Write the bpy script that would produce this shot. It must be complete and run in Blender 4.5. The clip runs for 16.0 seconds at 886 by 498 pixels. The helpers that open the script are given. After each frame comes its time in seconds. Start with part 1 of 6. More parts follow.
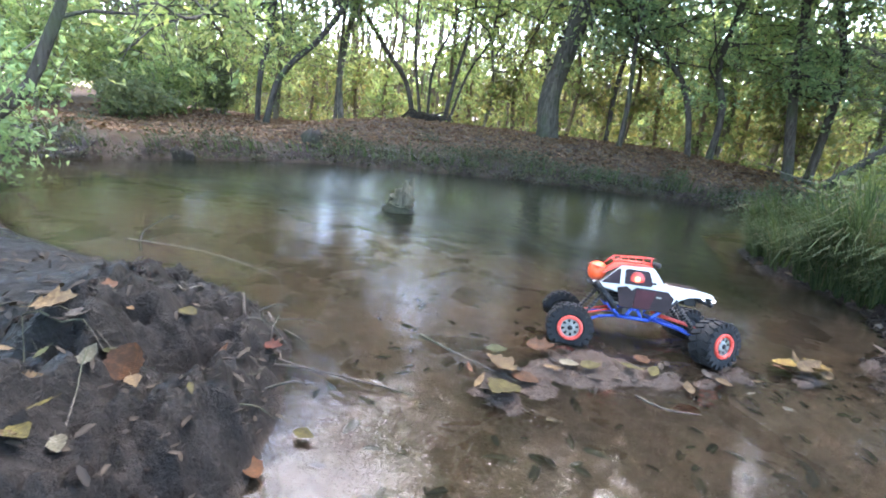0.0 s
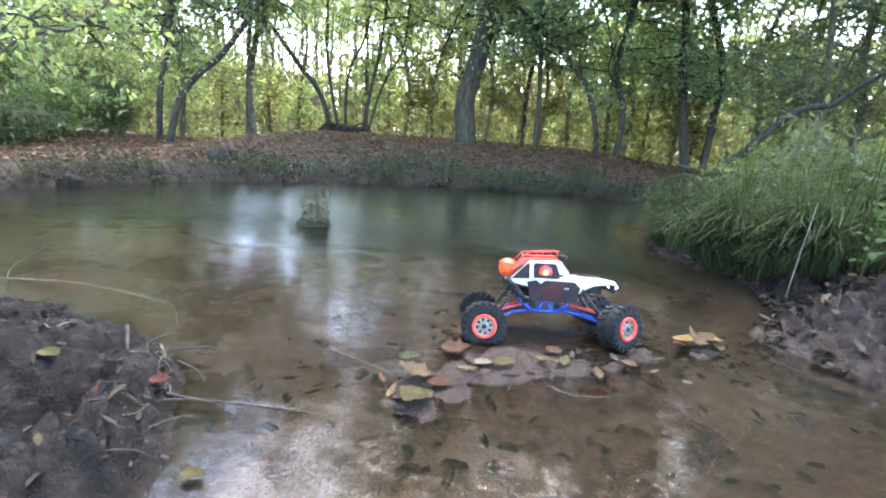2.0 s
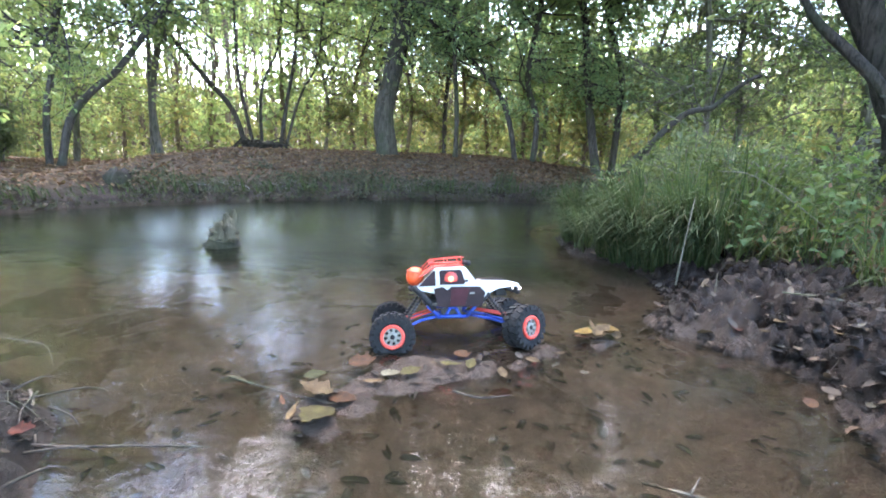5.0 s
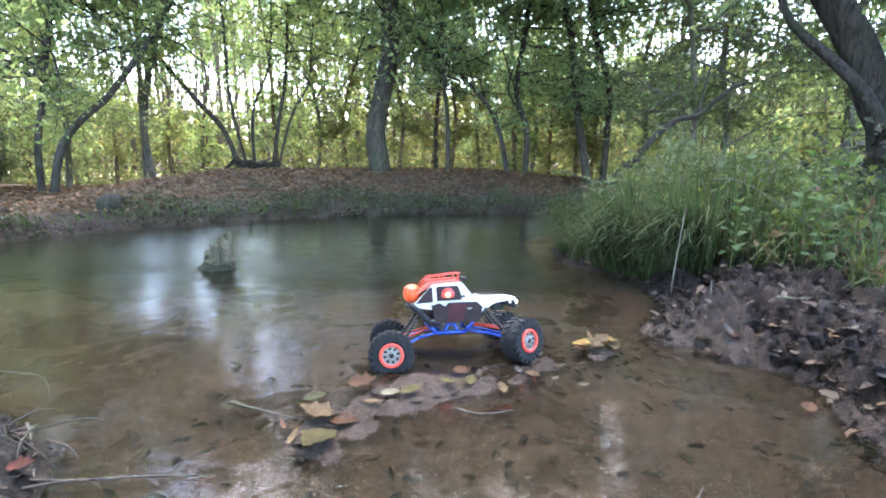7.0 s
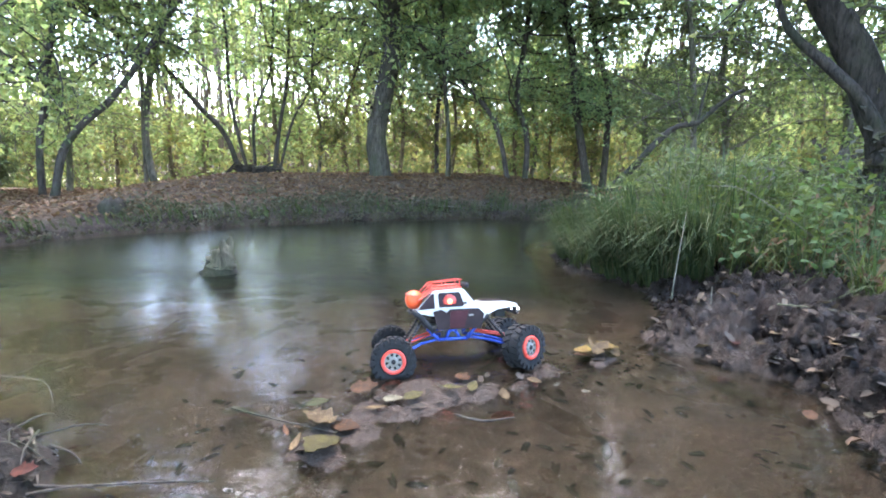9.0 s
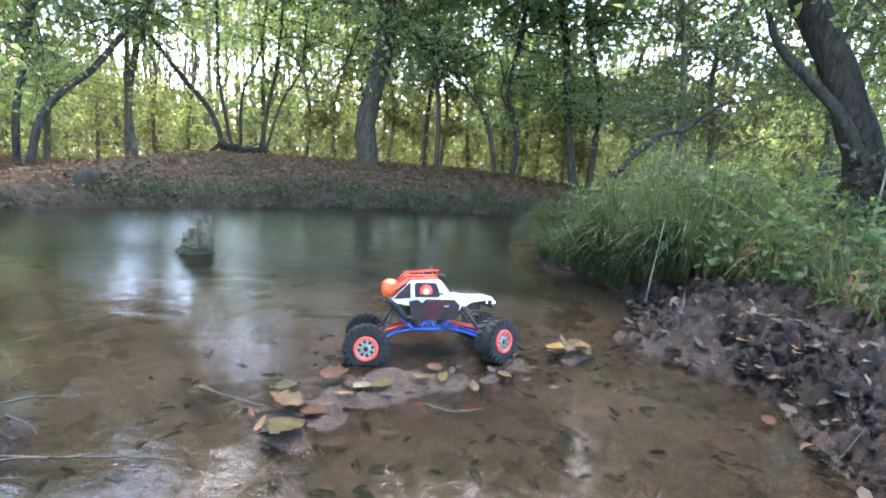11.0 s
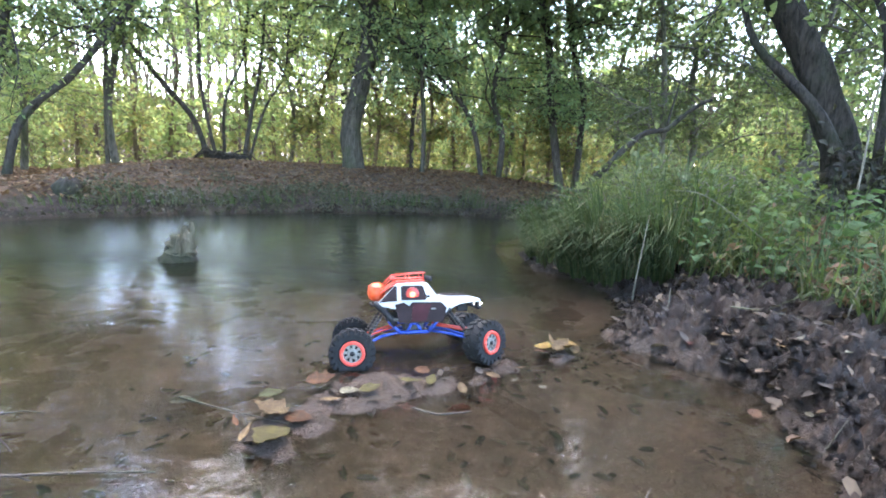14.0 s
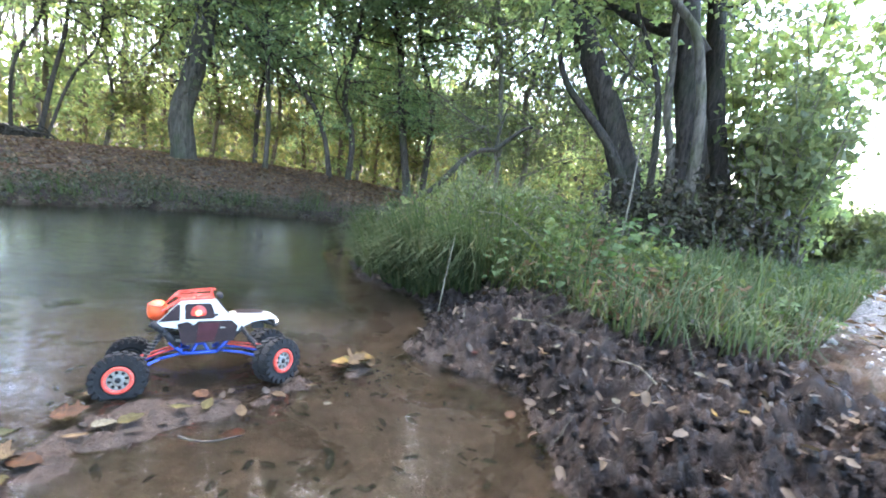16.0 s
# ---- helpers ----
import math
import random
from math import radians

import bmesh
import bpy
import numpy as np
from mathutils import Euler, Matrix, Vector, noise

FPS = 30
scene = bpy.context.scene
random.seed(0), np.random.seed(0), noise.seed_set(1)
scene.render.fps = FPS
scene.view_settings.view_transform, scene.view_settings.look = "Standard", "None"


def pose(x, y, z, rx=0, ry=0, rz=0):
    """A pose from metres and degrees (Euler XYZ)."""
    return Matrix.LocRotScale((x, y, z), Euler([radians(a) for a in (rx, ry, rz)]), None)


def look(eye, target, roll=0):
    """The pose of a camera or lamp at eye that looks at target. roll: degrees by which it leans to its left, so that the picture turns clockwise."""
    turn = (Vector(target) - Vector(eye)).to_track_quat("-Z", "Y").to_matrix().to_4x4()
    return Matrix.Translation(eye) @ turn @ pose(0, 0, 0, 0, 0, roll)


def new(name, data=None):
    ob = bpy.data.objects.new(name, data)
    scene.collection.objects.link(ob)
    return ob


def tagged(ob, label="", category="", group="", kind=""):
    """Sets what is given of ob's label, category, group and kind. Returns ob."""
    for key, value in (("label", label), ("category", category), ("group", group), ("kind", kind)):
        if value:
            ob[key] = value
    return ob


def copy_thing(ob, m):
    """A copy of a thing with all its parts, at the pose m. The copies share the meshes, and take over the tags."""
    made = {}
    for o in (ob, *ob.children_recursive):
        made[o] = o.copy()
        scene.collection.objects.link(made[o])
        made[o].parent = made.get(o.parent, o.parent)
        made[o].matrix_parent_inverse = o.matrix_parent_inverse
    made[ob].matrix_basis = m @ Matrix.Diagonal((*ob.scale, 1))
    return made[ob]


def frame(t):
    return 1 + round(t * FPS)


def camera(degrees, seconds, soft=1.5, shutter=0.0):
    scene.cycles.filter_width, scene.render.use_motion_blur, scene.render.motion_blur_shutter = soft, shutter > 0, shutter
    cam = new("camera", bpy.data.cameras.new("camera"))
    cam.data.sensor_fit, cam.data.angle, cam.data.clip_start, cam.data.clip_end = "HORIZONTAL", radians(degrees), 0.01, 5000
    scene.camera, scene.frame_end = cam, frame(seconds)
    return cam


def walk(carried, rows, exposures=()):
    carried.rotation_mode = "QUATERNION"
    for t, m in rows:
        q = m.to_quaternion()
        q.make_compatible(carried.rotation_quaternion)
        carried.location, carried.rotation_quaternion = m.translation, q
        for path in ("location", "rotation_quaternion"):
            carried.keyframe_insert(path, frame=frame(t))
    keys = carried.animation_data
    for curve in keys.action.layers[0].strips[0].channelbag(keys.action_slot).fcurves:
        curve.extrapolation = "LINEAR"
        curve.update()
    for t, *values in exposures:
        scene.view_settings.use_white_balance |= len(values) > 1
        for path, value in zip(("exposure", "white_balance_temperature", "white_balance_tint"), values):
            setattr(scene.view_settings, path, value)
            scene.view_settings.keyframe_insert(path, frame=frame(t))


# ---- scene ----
cam = camera(86.5, 16.0, soft=1.8, shutter=0.5)
PATH = [
    (0.0, pose(-0.134, -0.031, 0.512, 73.38, -6.74, 18.65)),
    (0.5, pose(-0.120, -0.020, 0.511, 73.76, -5.95, 17.27)),
    (1.0, pose(-0.106, -0.004, 0.502, 74.09, -5.96, 15.09)),
    (1.5, pose(-0.092, -0.003, 0.503, 74.83, -5.04, 11.56)),
    (2.0, pose(-0.077, 0.003, 0.503, 75.43, -4.39, 9.60)),
    (2.5, pose(-0.068, -0.001, 0.507, 75.63, -4.71, 7.93)),
    (3.0, pose(-0.046, 0.005, 0.509, 76.34, -4.42, 5.72)),
    (3.5, pose(-0.003, 0.009, 0.510, 77.30, -3.49, 1.57)),
    (4.0, pose(0.001, 0.007, 0.509, 76.93, -3.41, 1.37)),
    (6.5, pose(0.001, 0.004, 0.514, 78.35, -0.72, 0.11)),
    (7.0, pose(0.000, 0.000, 0.520, 78.80, -0.70, 0.00)),
    (7.5, pose(0.001, 0.000, 0.521, 78.99, -0.72, -0.09)),
    (8.0, pose(-0.000, -0.001, 0.522, 79.08, -0.57, -0.08)),
    (8.5, pose(-0.003, -0.003, 0.525, 79.18, -0.50, -0.10)),
    (9.0, pose(-0.007, -0.005, 0.526, 79.37, -0.94, -0.02)),
    (9.5, pose(-0.003, -0.007, 0.525, 78.99, -3.98, -0.63)),
    (12.0, pose(0.010, -0.001, 0.515, 78.57, -4.43, -1.42)),
    (12.5, pose(0.008, 0.001, 0.513, 78.66, -4.35, -1.47)),
    (13.0, pose(0.008, 0.001, 0.514, 78.69, -4.27, -1.68)),
    (13.5, pose(0.013, 0.002, 0.514, 78.87, -3.84, -2.39)),
    (14.0, pose(0.017, 0.001, 0.516, 79.08, -3.52, -2.84)),
    (14.5, pose(0.047, 0.001, 0.528, 79.49, -5.57, -4.59)),
    (15.0, pose(0.110, -0.028, 0.565, 80.06, -8.34, -13.8)),
    (15.5, pose(0.179, -0.069, 0.597, 80.58, -9.58, -19.9)),
    (16.0, pose(0.165, -0.061, 0.591, 80.73, -8.16, -19.4)),
]
walk(cam, PATH, exposures=[(0.0, 4.28), (14.4, 4.28), (15.6, 4.42), (16.0, 4.42)])

# ---- world and light: a bright overcast day ----
world = bpy.data.worlds.new("overcast_sky")
scene.world = world
world.use_nodes = True
wn, wl = world.node_tree.nodes, world.node_tree.links
sky = wn.new("ShaderNodeTexSky")
sky.sky_type, sky.sun_disc = "NISHITA", False
sky.sun_elevation, sky.sun_rotation = radians(60), radians(4)
sky.air_density, sky.dust_density, sky.ozone_density = 1.0, 1.6, 1.2
wl.new(sky.outputs[0], wn["Background"].inputs[0])
wn["Background"].inputs[1].default_value = 0.15
sun = new("sun", bpy.data.lights.new("sun", "SUN"))
sun.data.energy, sun.data.angle, sun.data.color = 0.44, radians(64), (1.13, 0.96, 0.86)
az, el = radians(4), radians(60)
sun.matrix_world = look((0, 0, 0), (-math.sin(az) * math.cos(el), -math.cos(az) * math.cos(el), -math.sin(el)))
scene.view_settings.exposure = 4.28

# ---- materials ----


def material(name, roughness=0.6, metallic=0.0):
    m = bpy.data.materials.new(name)
    m.use_nodes = True
    b = m.node_tree.nodes["Principled BSDF"]
    b.inputs["Roughness"].default_value, b.inputs["Metallic"].default_value = roughness, metallic
    return m, m.node_tree.nodes, m.node_tree.links, b


def ramp(nodes, stops):
    r = nodes.new("ShaderNodeValToRGB")
    while len(r.color_ramp.elements) < len(stops):
        r.color_ramp.elements.new(0.5)
    for e, (p, c) in zip(r.color_ramp.elements, stops):
        e.position, e.color = p, (*c, 1)
    return r


def noise_node(nodes, links, scale, detail=4.0, rough=0.55, coords=None, dist=0.0):
    n = nodes.new("ShaderNodeTexNoise")
    n.inputs["Scale"].default_value, n.inputs["Detail"].default_value = scale, detail
    n.inputs["Roughness"].default_value, n.inputs["Distortion"].default_value = rough, dist
    if coords is not None:
        links.new(coords, n.inputs["Vector"])
    return n


def mixed(nodes, links, fac, a, b, mode="MIX"):
    m = nodes.new("ShaderNodeMix")
    m.data_type, m.blend_type = "RGBA", mode
    for sock, v in ((m.inputs[0], fac), (m.inputs[6], a), (m.inputs[7], b)):
        if isinstance(v, (int, float)):
            sock.default_value = v
        elif isinstance(v, tuple):
            sock.default_value = (*v, 1)
        else:
            links.new(v, sock)
    return m.outputs[2]


def bumped(nodes, links, b, heights, strength=0.5, dist=0.02):
    last = None
    for h in heights:
        u = nodes.new("ShaderNodeBump")
        u.inputs["Strength"].default_value, u.inputs["Distance"].default_value = strength, dist
        links.new(h, u.inputs["Height"])
        if last is not None:
            links.new(last, u.inputs["Normal"])
        last = u.outputs[0]
    links.new(last, b.inputs["Normal"])


def plain(name, color, roughness=0.5, metallic=0.0, vary=0.25, scale=30.0, bump=0.15, coat=0.0):
    """A surface of one colour with grain, faint blotches and a little dirt."""
    m, n, l, b = material(name, roughness, metallic)
    tc = n.new("ShaderNodeTexCoord").outputs["Object"]
    a = noise_node(n, l, scale, 5, coords=tc)
    c = noise_node(n, l, scale * 0.17, 3, coords=tc)
    dark = tuple(v * (1 - vary) for v in color)
    lite = tuple(min(1.0, v * (1 + 0.6 * vary)) for v in color)
    r = ramp(n, [(0.3, dark), (0.7, lite)])
    l.new(a.outputs[0], r.inputs[0])
    mud = ramp(n, [(0.55, (0, 0, 0)), (0.75, (0.4, 0.4, 0.4))])
    l.new(c.outputs[0], mud.inputs[0])
    l.new(mixed(n, l, mud.outputs[0], r.outputs[0], tuple(v * 0.55 + 0.03 for v in color)), b.inputs["Base Color"])
    b.inputs["Coat Weight"].default_value = coat
    bumped(n, l, b, [a.outputs[0]], bump, 0.003)
    return m


def leafy(name, colors, rough=0.5, trans=0.35):
    """Leaf surface: each leaf takes its own tone; light shines through it."""
    m, n, l, b = material(name, rough)
    b.inputs["Specular IOR Level"].default_value = 0.3
    g = n.new("ShaderNodeNewGeometry")
    r = ramp(n, [(i / (len(colors) - 1), c) for i, c in enumerate(colors)])
    l.new(g.outputs["Random Per Island"], r.inputs[0])
    ns = noise_node(n, l, 60, 3, coords=g.outputs["Position"])
    v = ramp(n, [(0.3, (0.65, 0.65, 0.65)), (0.7, (1.15, 1.15, 1.15))])
    l.new(ns.outputs[0], v.inputs[0])
    col = mixed(n, l, 1.0, r.outputs[0], v.outputs[0], "MULTIPLY")
    l.new(col, b.inputs["Base Color"])
    t = n.new("ShaderNodeBsdfTranslucent")
    l.new(mixed(n, l, 1.0, col, (1.2, 1.3, 0.95), "MULTIPLY"), t.inputs["Color"])
    s = n.new("ShaderNodeMixShader")
    s.inputs[0].default_value = trans
    l.new(b.outputs[0], s.inputs[1])
    l.new(t.outputs[0], s.inputs[2])
    l.new(s.outputs[0], n["Material Output"].inputs[0])
    return m


def bark(name, dark, lite, moss=(0.05, 0.065, 0.02), moss_amount=0.5):
    m, n, l, b = material(name, 0.85)
    b.inputs["Specular IOR Level"].default_value = 0.2
    g = n.new("ShaderNodeNewGeometry").outputs["Position"]
    mp = n.new("ShaderNodeMapping")
    mp.inputs["Scale"].default_value = (1, 1, 0.22)
    l.new(g, mp.inputs[0])
    a = noise_node(n, l, 38, 6, 0.65, mp.outputs[0], 0.6)
    c = noise_node(n, l, 4, 4, 0.6, g)
    r = ramp(n, [(0.32, dark), (0.68, lite)])
    l.new(a.outputs[0], r.inputs[0])
    k = ramp(n, [(0.48, (0, 0, 0)), (0.68, (moss_amount,) * 3)])
    l.new(c.outputs[0], k.inputs[0])
    l.new(mixed(n, l, k.outputs[0], r.outputs[0], moss), b.inputs["Base Color"])
    bumped(n, l, b, [c.outputs[0], a.outputs[0]], 0.8, 0.02)
    return m


# ground: silt bed, wet mud, leaf mould, gravel path and grassed soil, blended by what lies where
ground_mat, n, l, b = material("ground_soil", 0.6)
b.inputs["Specular IOR Level"].default_value = 0.22
pos = n.new("ShaderNodeNewGeometry").outputs["Position"]
soil = n.new("ShaderNodeAttribute")
soil.attribute_name = "soil"
sep = n.new("ShaderNodeSeparateColor")
l.new(soil.outputs["Color"], sep.inputs[0])
n1 = noise_node(n, l, 3.2, 6, 0.6, pos, 0.3)
n2 = noise_node(n, l, 28, 7, 0.68, pos, 0.4)
n3 = noise_node(n, l, 140, 4, 0.7, pos)
mudc = ramp(n, [(0.28, (0.0046, 0.0029, 0.0023)), (0.5, (0.019, 0.0125, 0.0098)), (0.78, (0.072, 0.05, 0.04))])
l.new(n2.outputs[0], mudc.inputs[0])
mudp = ramp(n, [(0.4, (0.75, 0.72, 0.7)), (0.65, (1.2, 1.2, 1.22))])
l.new(n1.outputs[0], mudp.inputs[0])
mud_color = mixed(n, l, 1.0, mudc.outputs[0], mudp.outputs[0], "MULTIPLY")
# greyer mud of the mound, its colour also darkened in place of missing shade
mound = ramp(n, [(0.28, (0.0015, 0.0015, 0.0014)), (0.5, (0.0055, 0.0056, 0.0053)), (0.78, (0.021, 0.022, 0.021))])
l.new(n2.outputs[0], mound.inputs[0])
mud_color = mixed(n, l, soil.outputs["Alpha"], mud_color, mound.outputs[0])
siltc = ramp(n, [(0.3, (0.046, 0.032, 0.0238)), (0.7, (0.126, 0.09, 0.068))])
l.new(mixed(n, l, 0.4, n1.outputs[0], n2.outputs[0]), siltc.inputs[0])
vor = n.new("ShaderNodeTexVoronoi")
vor.inputs["Scale"].default_value = 22
l.new(mixed(n, l, 0.08, pos, n2.outputs[1]), vor.inputs["Vector"])
sepv = n.new("ShaderNodeSeparateColor")
l.new(vor.outputs["Color"], sepv.inputs[0])
litc = ramp(n, [(0.0, (0.038, 0.024, 0.015)), (0.35, (0.068, 0.042, 0.026)), (0.7, (0.103, 0.066, 0.042)), (1.0, (0.054, 0.044, 0.022))])
l.new(sepv.outputs[0], litc.inputs[0])
pathc = ramp(n, [(0.35, (0.09, 0.077, 0.066)), (0.65, (0.26, 0.235, 0.21))])
l.new(n3.outputs[0], pathc.inputs[0])
c = mixed(n, l, sep.outputs[2], mud_color, siltc.outputs[0])
c = mixed(n, l, sep.outputs[0], c, litc.outputs[0])
c = mixed(n, l, sep.outputs[1], c, pathc.outputs[0])
l.new(c, b.inputs["Base Color"])
wet = ramp(n, [(0.42, (0.16, 0.16, 0.16)), (0.58, (0.75, 0.75, 0.75))])
l.new(n1.outputs[0], wet.inputs[0])
l.new(mixed(n, l, sep.outputs[0], wet.outputs[0], (0.9, 0.9, 0.9)), b.inputs["Roughness"])
bumped(n, l, b, [n2.outputs[0], n3.outputs[0]], 0.75, 0.02)

# stream water: clear, slightly brown, rippled by the current
water_mat, n, l, b = material("stream_water", 0.02)
b.inputs["Base Color"].default_value = (0.77, 0.735, 0.63, 1)
b.inputs["Transmission Weight"].default_value, b.inputs["IOR"].default_value = 1.0, 1.333
pos = n.new("ShaderNodeNewGeometry").outputs["Position"]
mp = n.new("ShaderNodeMapping")
mp.inputs["Scale"].default_value = (0.55, 1.4, 1)
l.new(pos, mp.inputs[0])
r1 = noise_node(n, l, 9, 3, 0.5, mp.outputs[0], 1.2)
r2 = noise_node(n, l, 27, 3, 0.55, mp.outputs[0], 0.8)
cur = noise_node(n, l, 0.9, 2, 0.5, mp.outputs[0], 0.5)
cr = ramp(n, [(0.38, (0.4, 0.4, 0.4)), (0.62, (1, 1, 1))])
l.new(cur.outputs[0], cr.inputs[0])
# the current breaks into riffles below the stump
far_off = n.new("ShaderNodeVectorMath")
far_off.operation = "DISTANCE"
sq = n.new("ShaderNodeMapping")
sq.inputs["Scale"].default_value = (0.6, 1.6, 1)
l.new(pos, sq.inputs[0])
l.new(sq.outputs[0], far_off.inputs[0])
far_off.inputs[1].default_value = (-0.3, 3.2, 0)
riffle = n.new("ShaderNodeMapRange")
riffle.inputs["From Min"].default_value, riffle.inputs["From Max"].default_value = 0.95, 0.1
riffle.inputs["To Min"].default_value, riffle.inputs["To Max"].default_value = 0.0, 1.0
l.new(far_off.outputs["Value"], riffle.inputs["Value"])
rough_water = mixed(n, l, riffle.outputs[0], cr.outputs[0], (1.5, 1.5, 1.5))
dp0 = n.new("ShaderNodeAttribute")
dp0.attribute_name = "depth"
calm = n.new("ShaderNodeMapRange")
calm.inputs["From Min"].default_value, calm.inputs["From Max"].default_value = 0.045, 0.2
calm.inputs["To Min"].default_value, calm.inputs["To Max"].default_value = 0.34, 1.0
l.new(dp0.outputs["Fac"], calm.inputs["Value"])
push = mixed(n, l, 1.0, rough_water, calm.outputs[0], "MULTIPLY")
u1 = n.new("ShaderNodeBump")
u1.inputs["Distance"].default_value = 0.0075
l.new(r1.outputs[0], u1.inputs["Height"])
l.new(push, u1.inputs["Strength"])
u2 = n.new("ShaderNodeBump")
u2.inputs["Distance"].default_value = 0.003
l.new(push, u2.inputs["Strength"])
l.new(r2.outputs[0], u2.inputs["Height"])
l.new(u1.outputs[0], u2.inputs["Normal"])
l.new(u2.outputs[0], b.inputs["Normal"])
# suspended silt hides the bed where the water is deep
cloud = n.new("ShaderNodeBsdfPrincipled")
cloud.inputs["Roughness"].default_value, cloud.inputs["IOR"].default_value = 0.03, 1.333
cc = ramp(n, [(0.3, (0.0055, 0.0068, 0.0036)), (0.7, (0.0102, 0.0115, 0.0068))])
l.new(cur.outputs[0], cc.inputs[0])
l.new(cc.outputs[0], cloud.inputs["Base Color"])
l.new(u2.outputs[0], cloud.inputs["Normal"])
dp = n.new("ShaderNodeAttribute")
dp.attribute_name = "depth"
dr = n.new("ShaderNodeMapRange")
dr.inputs["From Min"].default_value, dr.inputs["From Max"].default_value = 0.05, 0.24
dr.inputs["To Min"].default_value, dr.inputs["To Max"].default_value = 0.1, 0.96
l.new(dp.outputs["Fac"], dr.inputs["Value"])
ms = n.new("ShaderNodeMixShader")
l.new(dr.outputs[0], ms.inputs[0])
l.new(b.outputs[0], ms.inputs[1])
l.new(cloud.outputs[0], ms.inputs[2])
l.new(ms.outputs[0], n["Material Output"].inputs[0])

BARK = bark("grey_bark", (0.03, 0.026, 0.021), (0.15, 0.13, 0.108))
BARK_DARK = bark("dark_bark", (0.018, 0.015, 0.013), (0.09, 0.077, 0.066), (0.035, 0.05, 0.02), 0.6)
BARK_GREY = bark("damp_grey_bark", (0.018, 0.016, 0.013), (0.085, 0.075, 0.06), (0.03, 0.04, 0.016), 0.6)
BARK_OLD = bark("furrowed_bark", (0.007, 0.006, 0.005), (0.06, 0.05, 0.043), (0.02, 0.028, 0.012), 0.5)
BARK_PALE = bark("pale_bark", (0.05, 0.045, 0.035), (0.2, 0.18, 0.14))
GREEN = leafy("green_leaf", [(0.143, 0.19, 0.081), (0.206, 0.257, 0.105), (0.268, 0.314, 0.132), (0.356, 0.35, 0.141)], 0.5, 0.6)
DEEP = leafy("deep_green_leaf", [(0.153, 0.22, 0.117), (0.211, 0.292, 0.15), (0.288, 0.356, 0.179)], 0.45, 0.6)
YELLOW = leafy("yellow_green_leaf", [(0.11, 0.138, 0.051), (0.166, 0.179, 0.069), (0.231, 0.194, 0.077), (0.143, 0.164, 0.061)], 0.5, 0.55)
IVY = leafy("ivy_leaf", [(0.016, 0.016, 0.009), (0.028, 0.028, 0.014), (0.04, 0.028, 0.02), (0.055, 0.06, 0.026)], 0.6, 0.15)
WILLOW = leafy("grey_green_leaf", [(0.09, 0.11, 0.056), (0.134, 0.153, 0.075), (0.181, 0.191, 0.088)], 0.6, 0.5)
GRASS = leafy("grass_blade", [(0.024, 0.04, 0.017), (0.038, 0.06, 0.024), (0.055, 0.08, 0.03), (0.078, 0.1, 0.04), (0.042, 0.064, 0.026), (0.105, 0.095, 0.052)], 0.7, 0.4)
HERB = leafy("herb_leaf", [(0.055, 0.07, 0.022), (0.079, 0.101, 0.03), (0.119, 0.133, 0.037)], 0.65, 0.4)
LITTER = leafy("dead_leaf", [(0.066, 0.037, 0.023), (0.109, 0.057, 0.031), (0.146, 0.082, 0.046), (0.204, 0.13, 0.075), (0.109, 0.074, 0.029)], 0.75, 0.15)

# ---- mesh helpers ----
rng = np.random.default_rng(7)
TABLE = np.random.default_rng(3).random((256, 256))


def vnoise(x, y, freq, seed=0):
    """Smooth value noise between 0 and 1."""
    x, y = x * freq + seed * 17.3, y * freq + seed * 9.1
    xi, yi = np.floor(x).astype(int), np.floor(y).astype(int)
    fx, fy = x - xi, y - yi
    fx, fy = fx * fx * (3 - 2 * fx), fy * fy * (3 - 2 * fy)
    a, b_ = TABLE[xi % 256, yi % 256], TABLE[(xi + 1) % 256, yi % 256]
    c_, d_ = TABLE[xi % 256, (yi + 1) % 256], TABLE[(xi + 1) % 256, (yi + 1) % 256]
    return (a * (1 - fx) + b_ * fx) * (1 - fy) + (c_ * (1 - fx) + d_ * fx) * fy


def fbm(x, y, freq, octaves=4, seed=0):
    t, w, s = 0.0, 1.0, 0.0
    for i in range(octaves):
        t, s = t + w * vnoise(x, y, freq * 2.03 ** i, seed + i), s + w
        w *= 0.5
    return t / s


def np_mesh(name, verts, faces, mat, smooth=False):
    """A mesh from arrays of vertices and of faces that all have the same number of corners."""
    me = bpy.data.meshes.new(name)
    verts, faces = np.asarray(verts, dtype=np.float32), np.asarray(faces, dtype=np.int32)
    me.vertices.add(len(verts))
    me.vertices.foreach_set("co", verts.ravel())
    me.loops.add(faces.size)
    me.loops.foreach_set("vertex_index", faces.ravel())
    me.polygons.add(len(faces))
    me.polygons.foreach_set("loop_start", np.arange(0, faces.size, faces.shape[1], dtype=np.int32))
    me.polygons.foreach_set("use_smooth", np.full(len(faces), smooth))
    me.update(calc_edges=True)
    me.validate()
    me.materials.append(mat)
    return me


def smooth_path(points, step):
    """Catmull-Rom through the control points."""
    p = np.array(points, dtype=float)
    q = np.vstack([2 * p[0] - p[1], p, 2 * p[-1] - p[-2]])
    out = []
    for i in range(1, len(q) - 2):
        k = max(2, int(np.linalg.norm(q[i + 1] - q[i]) / step))
        t = np.linspace(0, 1, k, endpoint=False)[:, None]
        out.append(0.5 * (2 * q[i] + (q[i + 1] - q[i - 1]) * t + (2 * q[i - 1] - 5 * q[i] + 4 * q[i + 1] - q[i + 2]) * t ** 2
                          + (3 * q[i] - q[i - 1] - 3 * q[i + 1] + q[i + 2]) * t ** 3))
    return np.vstack(out + [p[-1:]])


